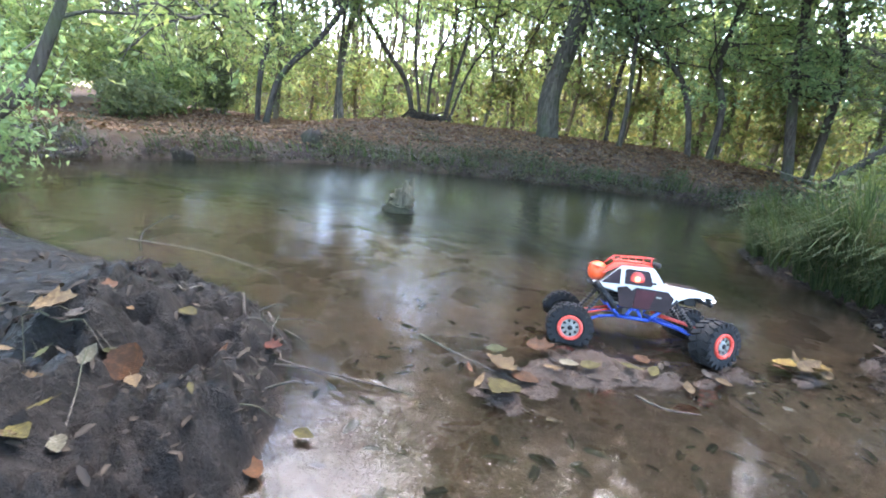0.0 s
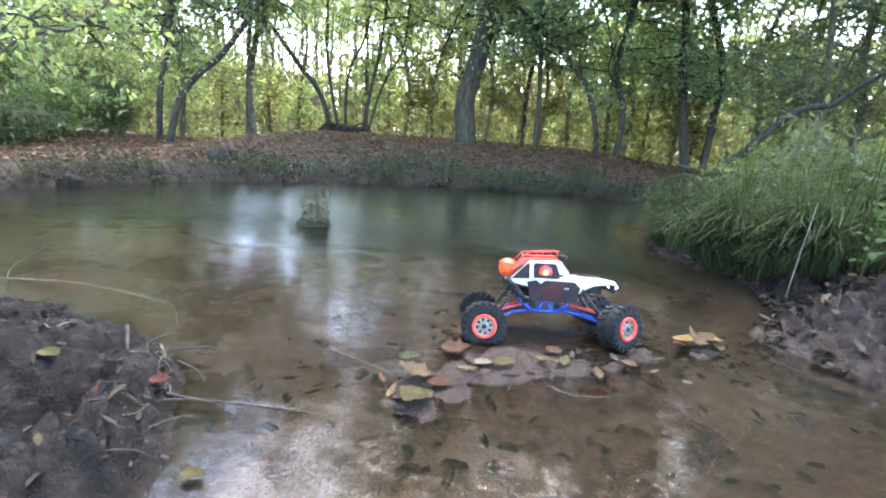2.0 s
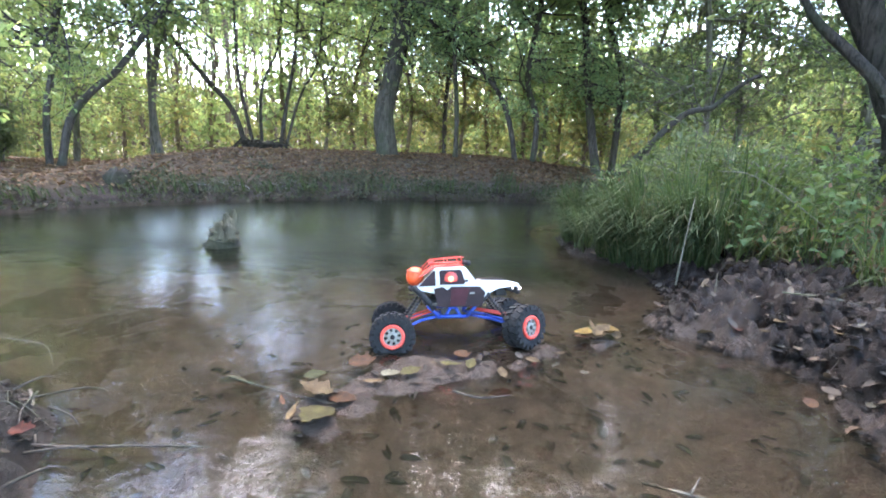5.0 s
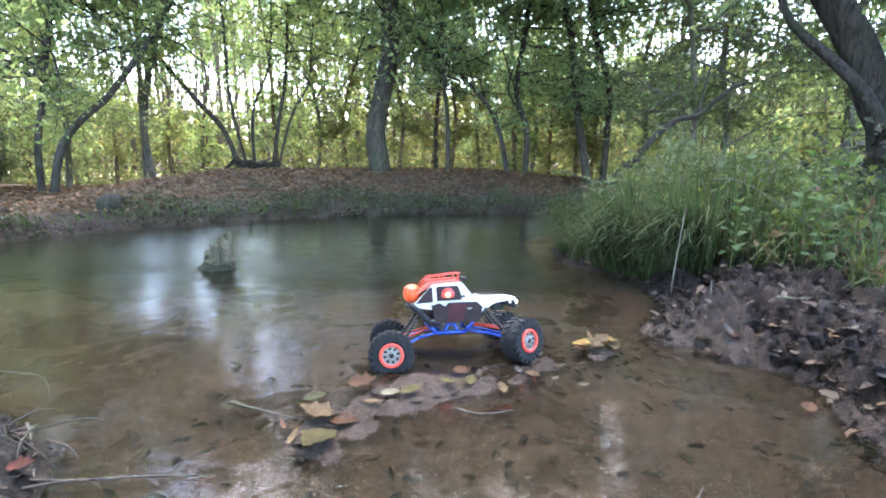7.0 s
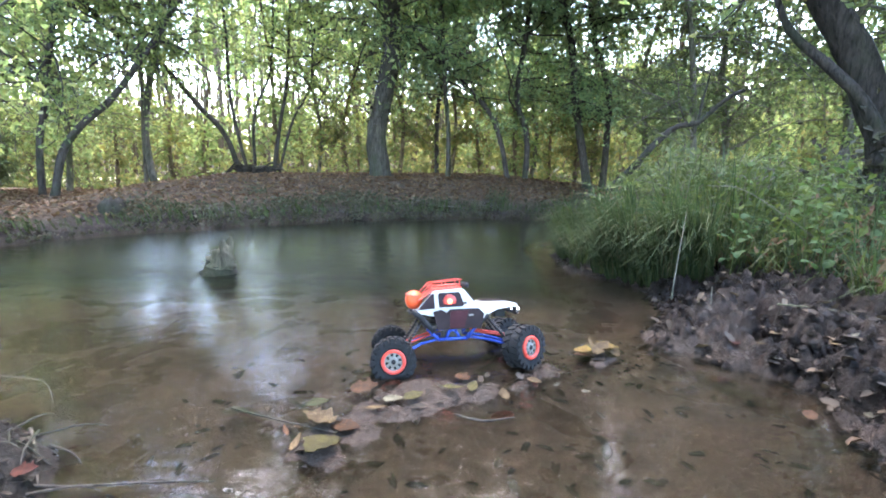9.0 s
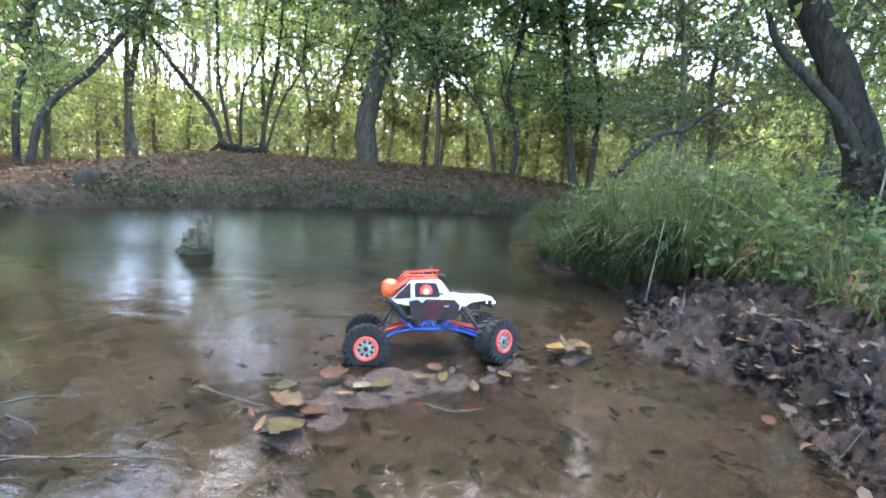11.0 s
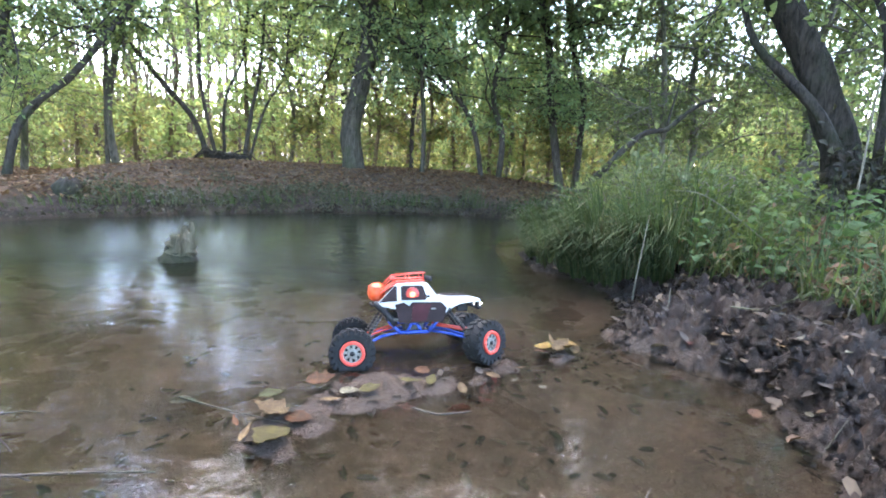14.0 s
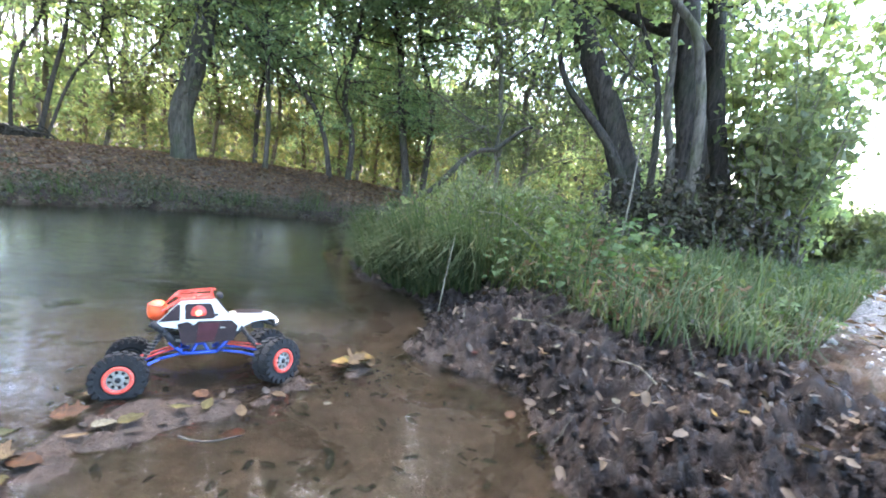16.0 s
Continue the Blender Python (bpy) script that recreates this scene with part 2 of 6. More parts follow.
class Wood:
    """Gathers tapered tubes into one mesh."""

    def __init__(self):
        self.v, self.f, self.n = [], [], 0

    def tube(self, path, r0, r1, sides=8, power=1.0, flare=0.0, knots=0.08):
        k = len(path)
        t = np.linspace(0, 1, k)
        rad = r1 + (r0 - r1) * (1 - t) ** power
        seg = np.linalg.norm(path - path[0], axis=1)
        rad = rad * (1 + flare * np.exp(-seg / (r0 * 1.3)))
        tan = np.gradient(path, axis=0)
        tan /= np.linalg.norm(tan, axis=1)[:, None] + 1e-9
        ref = np.array([0.31, 0.17, 0.93]) if abs(tan[0, 2]) < 0.8 else np.array([0.93, 0.31, 0.17])
        a = np.cross(tan, ref)
        a /= np.linalg.norm(a, axis=1)[:, None] + 1e-9
        b_ = np.cross(tan, a)
        ang = np.linspace(0, 2 * math.pi, sides, endpoint=False)
        lump = 1 + knots * rng.normal(size=(k, sides)) * 0.6 + knots * np.sin(ang * 3 + seg[:, None] * 4)
        if flare:
            lump = lump + 0.35 * flare * np.exp(-seg / (r0 * 1.5))[:, None] * np.sin(ang * 5 + 0.7)
        ring = (a[:, None] * np.cos(ang)[None, :, None] + b_[:, None] * np.sin(ang)[None, :, None]) * (rad[:, None] * lump)[:, :, None]
        self.v.append((path[:, None] + ring).reshape(-1, 3))
        i, j = np.meshgrid(np.arange(k - 1), np.arange(sides), indexing="ij")
        j2 = (j + 1) % sides
        self.f.append((np.stack([i * sides + j, i * sides + j2, (i + 1) * sides + j2, (i + 1) * sides + j], -1).reshape(-1, 4)) + self.n)
        self.n += k * sides

    def mesh(self, name, mat):
        return np_mesh(name, np.vstack(self.v), np.vstack(self.f), mat, True)


def leaf_mesh(name, centres, size, mat, width=0.55, droop=0.35, flat=0.0, fine=False):
    """Many separate folded leaves, one island each."""
    c_ = np.asarray(centres)
    k = len(c_)
    d = rng.normal(size=(k, 3))
    d[:, 2] = d[:, 2] * (1 - flat) - droop
    d /= np.linalg.norm(d, axis=1)[:, None]
    up = rng.normal(size=(k, 3)) * (1 - flat * 0.85) + np.array([0, 0, 0.8 + 2 * flat])
    s = np.cross(d, up)
    s /= np.linalg.norm(s, axis=1)[:, None] + 1e-9
    nrm = np.cross(s, d)
    L = (size * (0.6 + 0.8 * rng.random(k)))[:, None]
    W = L * width * (0.8 + 0.4 * rng.random(k))[:, None]
    fold = W * rng.uniform(0.05, 0.35, (k, 1))
    base, tip = c_ - d * L * 0.5, c_ + d * L * 0.5 - nrm * L * rng.uniform(0, 0.25, (k, 1))
    mid = c_ - d * L * 0.08
    v = np.stack([base, mid - s * W * 0.5 + nrm * fold, tip, mid + s * W * 0.5 + nrm * fold, ], 1).reshape(-1, 3)
    if fine:
        # a rounder outline with a curled tip, for leaves close by
        q1, q2 = c_ - d * L * 0.3, c_ + d * L * 0.2 - nrm * L * 0.06
        v = np.stack([base, q1 - s * W * 0.4 + nrm * fold, q2 - s * W * 0.45 + nrm * fold * 1.3, tip, q2 + s * W * 0.42 + nrm * fold * 0.6, q1 + s * W * 0.45 + nrm * fold, q1 * 0.5 + q2 * 0.5], 1).reshape(-1, 3)
        o = np.arange(k)[:, None] * 7
        f = np.concatenate([o + np.array([[6, a, (a + 1) % 6]]) for a in range(6)], 1).reshape(-1, 3)
        return np_mesh(name, v, f, mat, True)
    o = np.arange(k)[:, None] * 4
    f = np.concatenate([o + np.array([[0, 2, 1]]), o + np.array([[0, 3, 2]])], 1).reshape(-1, 3)
    return np_mesh(name, v, f, mat)


def thing(name, at, label, category, group="", kind=""):
    e = new(name)
    e.matrix_world = Matrix.Translation(at)
    return tagged(e, label, category, group, kind)


def child(name, me, parent, label=""):
    """A mesh, given in world coordinates, as a part of its thing."""
    o = new(name, me)
    o.parent = parent
    o.matrix_parent_inverse = parent.matrix_world.inverted()
    return tagged(o, label) if label else o


# ---- the ground: one sheet from the streambed to the horizon ----
FAR_X = [-30, -12, -6, -4, -2.95, -2.75, -2.4, -1.85, -1.3, -0.64, 0, 0.6, 1.0, 2, 3, 5, 8, 14, 30]
FAR_Y = [6, 3.4, 2.4, 1.9, 1.8, 2.35, 2.95, 3.5, 3.85, 4.15, 4.4, 4.5, 4.4, 4.9, 5.4, 6.2, 7.4, 9.3, 14]
LEFT_X = [-30, -12, -3, -2.4, -1.75, -1.4, -1.05, -0.85, -0.68, -0.55, -0.46, -0.38]
LEFT_Y = [3.5, 1.2, 0.95, 1.15, 0.88, 0.87, 0.89, 0.85, 0.74, 0.57, 0.3, -0.5]
RIGHT_Y = [-3, 0.3, 0.61, 0.77, 0.88, 1.01, 1.12, 1.31, 1.38, 1.6, 1.86, 2.05, 2.25, 2.5, 3.0]
RIGHT_X = [1.2, 0.8, 0.77, 0.81, 0.84, 0.88, 0.77, 0.68, 0.66, 0.8, 0.85, 0.78, 0.64, 0.6, 0.8]
BACK_X = [0.5, 1, 2, 3, 5, 8, 14, 30]
BACK_Y = [2.55, 3.1, 3.9, 4.5, 5.2, 6.2, 8, 12]
BAR = np.array([(-0.24, 0.78), (-0.1, 0.97), (0.07, 0.99), (0.26, 1.12), (0.5, 1.22), (0.7, 1.34)])


def smoothstep(a, b_, x):
    t = np.clip((x - a) / (b_ - a), 0, 1)
    return t * t * (3 - 2 * t)


def bar_distance(x, y):
    best = np.full(np.shape(x), 9.0)
    for p, q in zip(BAR[:-1], BAR[1:]):
        d = q - p
        t = np.clip(((x - p[0]) * d[0] + (y - p[1]) * d[1]) / (d @ d), 0, 1)
        best = np.minimum(best, np.hypot(x - p[0] - t * d[0], y - p[1] - t * d[1]))
    return best


def zones(x, y):
    """Distances inside the far bank, the left mud bank and the right bank."""
    w = 0.08 * (fbm(x, y, 3, 3, 5) - 0.5)
    far = (y - np.interp(x, FAR_X, FAR_Y)) * 0.8 + 2 * w
    left = np.where(x < -0.36, np.interp(x, LEFT_X, LEFT_Y) - y, -1.0) + w
    right = np.minimum(x - np.interp(y, RIGHT_Y, RIGHT_X), (np.interp(x, BACK_X, BACK_Y) - y) * 0.8) + w
    right = right + 0.09 * (fbm(x, y, 6, 3, 51) - 0.5)
    right = np.where(x < 0.45, -1.0, right)
    near = -0.15 - y + w + 0.3 * (vnoise(x, y, 1.7, 12) - 0.5)
    return far, left, right, near


def height(x, y):
    far, left, right, near = zones(x, y)
    rough = fbm(x, y, 9, 5, 1) - 0.5
    clod = np.abs(fbm(x, y, 13, 5, 11) - 0.5) * 2
    crumb = (1 - np.abs(2 * fbm(x, y, 24, 3, 41) - 1)) - 0.75 + 0.5 * (vnoise(x, y, 60, 43) - 0.5)
    bed = -0.05 - 0.45 * smoothstep(1.45, 3.0, y) + 0.02 * rough + 0.012 * (fbm(x, y, 30, 3, 4) - 0.5)
    bed = bed + (0.045 + 0.075 * (fbm(x, y, 11, 4, 8) - 0.5) + 0.02 * (fbm(x, y, 45, 3, 9) - 0.5) + 0.012 * crumb * smoothstep(-0.05, 0.2, x)) * np.exp(-(bar_distance(x, y) / (0.09 + 0.11 * vnoise(x, y, 4, 2))) ** 2)
    h_far = np.interp(far, [-0.5, 0, 0.12, 0.5, 1.3, 1.9, 3, 6, 60], [-0.25, 0, 0.09, 0.17, 0.29, 0.335, 0.28, 0.15, 0.2])
    h_far = h_far - (0.16 * smoothstep(0.4, 2.6, x) + 0.24 * smoothstep(-2.4, -3.5, x)) * smoothstep(0.2, 1.2, far) + 0.05 * rough * smoothstep(0, 0.3, far)
    h_left = np.interp(left, [-0.4, 0, 0.12, 0.4, 1.0, 3], [-0.12, 0.0, 0.065, 0.115, 0.13, 0.3]) + (0.18 * rough + 0.08 * (0.35 - clod) + 0.045 * crumb) * smoothstep(-0.02, 0.12, left) * (0.2 + 0.8 * smoothstep(-1.15, -0.85, x + 0.5 * (y - 0.6)))
    h_right = np.interp(right, [-0.3, 0, 0.1, 0.35, 0.8, 1.6, 3, 8, 40], [-0.1, 0.0, 0.03, 0.065, 0.115, 0.21, 0.28, 0.55, 1.2])
    h_right = h_right + (0.11 * rough + 0.12 * (0.35 - clod) + 0.085 * crumb) * smoothstep(-0.04, 0.08, right) * (1 - 0.7 * smoothstep(0.8, 1.4, right))
    h_near = np.interp(near, [-0.4, 0, 0.5, 3, 40], [-0.1, 0, 0.1, 0.25, 0.6]) + 0.06 * rough
    return np.maximum.reduce([bed * smoothstep(-0.02, -0.4, far) + h_far * smoothstep(-0.4, -0.02, far), np.where(left > -0.4, h_left, -9), np.where(right > -0.3, h_right, -9), np.where(near > -0.4, h_near, -9)])


def graded(a, b_, step, reach, growth=1.09):
    mid = np.arange(a, b_, step)
    lo, hi, s = [a], [mid[-1]], step
    while hi[-1] < reach:
        s *= growth
        hi.append(hi[-1] + s)
        lo.append(lo[-1] - s)
    return np.concatenate([lo[:0:-1], mid, hi[1:]])


gx, gy = graded(-1.6, 2.2, 0.0108, 400), graded(0.2, 2.0, 0.0108, 400)
X, Y = np.meshgrid(gx, gy, indexing="ij")
Zg = height(X, Y)
nx, ny = X.shape
i, j = np.meshgrid(np.arange(nx - 1), np.arange(ny - 1), indexing="ij")
quads = np.stack([i * ny + j, (i + 1) * ny + j, (i + 1) * ny + j + 1, i * ny + j + 1], -1).reshape(-1, 4)
me = np_mesh("ground", np.stack([X, Y, Zg], -1).reshape(-1, 3), quads, ground_mat, True)
far, left, right, near = zones(X, Y)
patch = fbm(X, Y, 4, 4, 21) - 0.5
litter = np.maximum.reduce([smoothstep(0.12, 0.4, far + 0.3 * patch), smoothstep(0.75, 1.2, right + patch), smoothstep(0.8, 1.5, left + patch), smoothstep(0.6, 1.5, near)])
track = smoothstep(0.55, 0.25, np.abs((Y - 0.75) - 0.42 * (X - 2.3)) * 0.9) * smoothstep(1.9, 2.6, X + patch)
silt = np.maximum(smoothstep(0.012, -0.02, Zg), 0.4 * smoothstep(0.05, 0.02, Zg) * smoothstep(0.3, 0.15, bar_distance(X, Y)))
col = np.ones((nx, ny, 4), dtype=np.float32)
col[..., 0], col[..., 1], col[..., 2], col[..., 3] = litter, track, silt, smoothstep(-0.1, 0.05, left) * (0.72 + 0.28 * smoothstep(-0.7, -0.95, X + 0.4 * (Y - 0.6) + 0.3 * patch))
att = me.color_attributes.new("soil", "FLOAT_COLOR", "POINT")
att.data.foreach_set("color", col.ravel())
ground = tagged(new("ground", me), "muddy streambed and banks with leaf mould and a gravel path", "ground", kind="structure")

# water surface; it carries its depth, which makes it cloudier
wx, wy = graded(-4, 4, 0.06, 60, 1.15), graded(0, 5, 0.06, 12, 1.15)
X2, Y2 = np.meshgrid(wx, wy, indexing="ij")
nx, ny = X2.shape
i, j = np.meshgrid(np.arange(nx - 1), np.arange(ny - 1), indexing="ij")
quads = np.stack([i * ny + j, (i + 1) * ny + j, (i + 1) * ny + j + 1, i * ny + j + 1], -1).reshape(-1, 4)
me = np_mesh("water", np.stack([X2, Y2, X2 * 0], -1).reshape(-1, 3), quads, water_mat, True)
deep = me.attributes.new("depth", "FLOAT", "POINT")
deep.data.foreach_set("value", np.clip(-height(X2, Y2), 0, 1).astype(np.float32).ravel())
water = tagged(new("water", me), "shallow brown stream water with gentle ripples", "water", kind="structure")


def ground_z(x, y):
    return float(height(np.array([x]), np.array([y]))[0])


# ---- trees ----


def foliage_points(wood, stems, limbs, reach, leaves, seed, low=1.1, mid=3.2, up=0.2, twig_r=0.003, lean=0.0):
    """Limbs and twigs along the stems, most of them between the heights low and mid; returns where leaves sit."""
    r = np.random.default_rng(seed)
    pts = []
    per = max(1, leaves // (limbs * 9))
    for k in range(limbs):
        s = stems[r.integers(len(stems))]
        high = r.random() < (0.25 if s[0, 0] > 0.5 else 0.03) and lean == 0
        z = r.uniform(mid, 7) if high else r.uniform(low, mid)
        q0 = s[int(np.argmin(np.abs(s[:, 2] - z)))]
        a = r.uniform(0, 2 * math.pi)
        L = reach * r.uniform(0.5, 1.15) * (1.9 if high else 1.0)
        d = np.array([math.cos(a), math.sin(a), r.uniform(up - 0.3, up + 0.5)])
        if high and q0[0] > -2:
            d[1] -= 0.45
        d[1] += lean
        p = [q0]
        for q in range(5):
            d = d + r.normal(size=3) * 0.25 - np.array([0, 0, 0.09])
            d /= np.linalg.norm(d)
            p.append(p[-1] + d * L / 5)
        p = smooth_path(p, L / 9)
        wood.tube(p, 0.005 + 0.007 * L, twig_r, 5, 1.0, 0, 0.05)
        for _ in range(9):
            q = p[int(r.uniform(0.25, 1) * (len(p) - 1))]
            e = r.normal(size=3)
            e[2] = e[2] * 0.45 - 0.1
            e = e / np.linalg.norm(e) * L * r.uniform(0.2, 0.5)
            tw = np.array([q, q + e * 0.5 + r.normal(size=3) * 0.03, q + e - np.array([0, 0, 0.05])])
            wood.tube(tw, twig_r, twig_r * 0.4, 3, 1.0, 0, 0)
            if lean and r.random() < (0.3 if s[0, 0] > -0.3 else 0.2 if s[0, 0] > -2 else 0.04):
                # a dense spray of leaves with open air round it
                pts.append(q + e + np.array([0, 0, 0.05]) + r.normal(size=(70, 3)) * np.array([0.26, 0.2, 0.13]))
            t = r.random(per)[:, None] ** 0.8
            pts.append(q + e * t + r.normal(size=(per, 3)) * np.array([0.05, 0.05, 0.03]) * (1 + L) - np.array([0, 0, 0.05]) * t)
    return np.vstack(pts)


def tree(stems, radius, label, seed, bark_mat=BARK, leaf_mat=GREEN, top=6.0, limbs=26, reach=1.5, leaves=5000, size=0.056, low=1.2, mid=3.2, up=0.2, flare=0.3, ivy=0, canopy=900, category="tree", pale=()):
    """stems: control points from the base up; each goes on above its last point to the height top."""
    base = stems[0][0]
    e = thing("tree", base, label, category)
    w, paths = Wood(), []
    r = np.random.default_rng(seed)
    for k, s in enumerate(stems):
        s = [np.array(q, dtype=float) for q in s]
        if k == 0 or s[0][2] < 0.55:
            s[0][2] = ground_z(s[0][0], s[0][1]) - 0.05
        d = (s[-1] - s[-2]) / np.linalg.norm(s[-1] - s[-2])
        goal = top * (1 - 0.12 * k)
        while s[-1][2] < goal:
            d = d * 0.8 + np.array([0, 0, 0.25]) + r.normal(size=3) * 0.12
            d /= np.linalg.norm(d)
            s.append(s[-1] + d * 0.8)
        p = smooth_path(s, 0.1)
        rad = radius[k] if isinstance(radius, (list, tuple)) else radius
        if k in pale:
            w1 = Wood()
            w1.tube(p, rad, rad * 0.2, 12, 0.9, 0.2)
            child("stem", w1.mesh("stem", BARK), e, "paler grey upright stem")
        else:
            w.tube(p, rad, rad * 0.2, 12, 0.9, flare if k == 0 else 0.2)
        paths.append(p)
    pts = foliage_points(w, paths, limbs, reach, leaves, seed + 1, low, mid, up)
    child("trunk", w.mesh("trunk", bark_mat), e)
    child("crown", leaf_mesh("crown", pts, size, leaf_mat), e)
    canopy = canopy * (4.6 if base[0] < -2 else 5.0)
    low_ = 3.0 if base[0] < -2 else 2.7
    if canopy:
        # high limbs arching over the stream above the view, added to darken its reflections
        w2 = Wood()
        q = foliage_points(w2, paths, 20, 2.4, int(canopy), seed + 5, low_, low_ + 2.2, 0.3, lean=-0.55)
        # clearings between the crowns, aimed so sky patches reflect in the near water
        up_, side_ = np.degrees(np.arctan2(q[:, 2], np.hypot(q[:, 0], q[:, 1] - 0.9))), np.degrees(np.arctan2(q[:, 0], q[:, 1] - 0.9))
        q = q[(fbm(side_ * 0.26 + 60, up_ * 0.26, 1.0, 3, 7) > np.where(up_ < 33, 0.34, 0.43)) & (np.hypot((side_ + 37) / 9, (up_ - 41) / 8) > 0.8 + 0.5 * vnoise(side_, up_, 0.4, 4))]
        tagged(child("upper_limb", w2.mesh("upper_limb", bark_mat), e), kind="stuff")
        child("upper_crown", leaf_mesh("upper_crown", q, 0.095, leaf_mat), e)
    if ivy:
        p = paths[0]
        q = p[r.integers(len(p) // 8, int(len(p) * 0.75), ivy)] + r.normal(size=(ivy, 3)) * (radius if not isinstance(radius, (list, tuple)) else radius[0]) * 0.8
        child("ivy", leaf_mesh("ivy", q, 0.06, IVY, 0.9), e, "dark glossy ivy leaves")
    return e


tree([[(-4.4, 5.19, 0.1), (-4.37, 5.21, 0.62), (-4.3, 5.26, 1.04), (-4.24, 5.31, 1.51)]], 0.036, "slender dark tree on the leafy bank", 1, BARK_DARK, GREEN, 5.6, 42, 1.3, 4600, mid=3.3)
tree([[(-4.2, 5.09, 0.12), (-4.09, 5.18, 0.57), (-3.91, 5.32, 0.9), (-3.75, 5.43, 1.08), (-3.47, 5.61, 1.54), (-3.2, 5.77, 2.03)]], 0.04, "dark tree with a trunk curving over the bank", 2, BARK_DARK, GREEN, 5.6, 42, 1.2, 4400, low=1.5, mid=3.3)
tree([[(-3.72, 6.17, 0.27), (-3.77, 6.14, 0.52), (-3.77, 6.13, 0.93), (-3.66, 6.2, 1.62), (-3.54, 6.27, 2.16)], [(-3.87, 6.19, 0.25), (-3.84, 6.21, 1.01), (-3.81, 6.23, 1.69)]], [0.046, 0.028], "twin-stemmed grey tree on the leafy bank", 3, BARK, GREEN, 5.6, 36, 1.2, 4200, low=1.6)
tree([[(-2.79, 6.64, 0.35), (-2.95, 6.57, 0.79), (-3.23, 6.44, 1.18), (-3.48, 6.3, 1.54), (-3.63, 6.22, 1.72), (-3.9, 6.05, 1.9)],
      [(-2.7, 6.67, 0.3), (-2.84, 6.62, 0.98), (-2.89, 6.6, 1.49), (-2.89, 6.6, 2.19)],
      [(-2.67, 6.79, 0.3), (-2.65, 6.8, 1.07), (-2.43, 6.88, 1.69), (-2.37, 6.91, 2.28)],
      [(-2.46, 6.87, 0.3), (-2.33, 6.92, 1.01), (-2.23, 6.95, 1.55), (-2.15, 6.98, 2.51)],
      [(-2.4, 6.89, 0.3), (-2.18, 6.97, 1.02), (-1.94, 7.04, 1.49), (-1.88, 7.05, 1.95)]], [0.036, 0.024, 0.022, 0.03, 0.02], "multi-stemmed coppiced tree fanning out from a rooted stool", 4, BARK_DARK, GREEN, 5.6, 76, 1.3, 9500, low=1.65, mid=3.3)
tree([[(-0.81, 6.15, 0.3), (-0.86, 6.14, 0.8), (-0.77, 6.15, 1.21), (-0.68, 6.16, 1.78), (-0.66, 6.16, 2.36)]], 0.125, "stout leaning tree with ivy up its grey trunk", 5, BARK_GREY, GREEN, 7, 40, 1.5, 3600, low=1.9, mid=3.3, ivy=900)
tree([[(-0.1, 7.5, 0.3), (-0.11, 7.5, 1.0), (-0.05, 7.5, 1.9), (-0.08, 7.5, 2.61)]], 0.034, "slender straight tree in the wood", 6, BARK_DARK, GREEN, 6, 36, 1.3, 5200, low=1.5)
tree([[(0.06, 6.4, 0.2), (0.06, 6.4, 0.86), (-0.01, 6.4, 1.7)]], 0.032, "slender straight tree in the wood", 7, BARK_DARK, DEEP, 5.5, 36, 1.1, 4800, low=1.5)
tree([[(0.89, 6.54, 0.25), (0.77, 6.55, 0.8), (0.61, 6.57, 1.17), (0.34, 6.59, 1.46), (0.11, 6.6, 1.67)], [(1.15, 6.7, 0.2), (1.15, 6.7, 0.89), (1.0, 6.73, 1.41), (1.1, 6.71, 2.41)]], [0.036, 0.044], "dense green tree with forked leaning stems", 8, BARK_DARK, DEEP, 5.5, 56, 1.3, 7400, low=1.0, mid=2.8)
tree([[(2.02, 6.6, 0.3), (1.88, 6.64, 0.85), (1.77, 6.67, 1.48), (1.68, 6.69, 2.13)], [(2.29, 6.83, 0.3), (2.3, 6.82, 0.98), (2.28, 6.83, 1.51), (2.04, 6.91, 2.26)]], [0.06, 0.05], "two dark stems with dense green foliage", 9, BARK_DARK, DEEP, 6, 64, 1.4, 9600, low=1.0, mid=3.7)
tree([[(2.8, 5.3, 0.3), (2.73, 5.34, 1.13), (2.61, 5.4, 2.06)]], 0.034, "thin pale tree behind the grassy bank", 10, BARK_PALE, WILLOW, 5.5, 46, 1.3, 6000, low=0.7, mid=2.6)
for k, (x, y, rad, mat_, lab) in enumerate([(3.6, 6.3, 0.05, WILLOW, "leafy grey-green tree behind the grassy bank"), (4.6, 5.6, 0.06, GREEN, "leafy green tree behind the grassy bank"), (3.1, 7.6, 0.045, GREEN, "leafy green tree in the wood"), (5.6, 6.4, 0.05, WILLOW, "leafy grey-green tree behind the grassy bank"), (1.5, 8.2, 0.04, GREEN, "leafy green tree in the wood"), (-5.6, 4.5, 0.04, GREEN, "leafy green tree on the far bank"), (-6.4, 5.6, 0.05, GREEN, "leafy green tree on the far bank"), (-5.2, 6.6, 0.04, GREEN, "leafy green tree in the wood"), (-7.2, 3.8, 0.05, WILLOW, "leafy grey-green tree beside the stream"), (-2.1, 8.0, 0.03, GREEN, "leafy green tree in the wood"), (-1.25, 8.4, 0.03, GREEN, "leafy green tree in the wood")]):
    tree([[(x, y, 0.2), (x + 0.08, y, 0.9), (x - 0.05, y + 0.05, 1.8), (x + 0.1, y, 2.6)]], rad, lab, 30 + k, BARK_PALE, mat_, 5.5, 48, 1.5, 8000 if x > 0 else 7000 if x < -2.5 else 4600, size=0.06, low=0.7 if abs(x) > 2.5 else 1.2, mid=3.0 if x > 0 else 3.5, canopy=420 if x > 1 else 0)

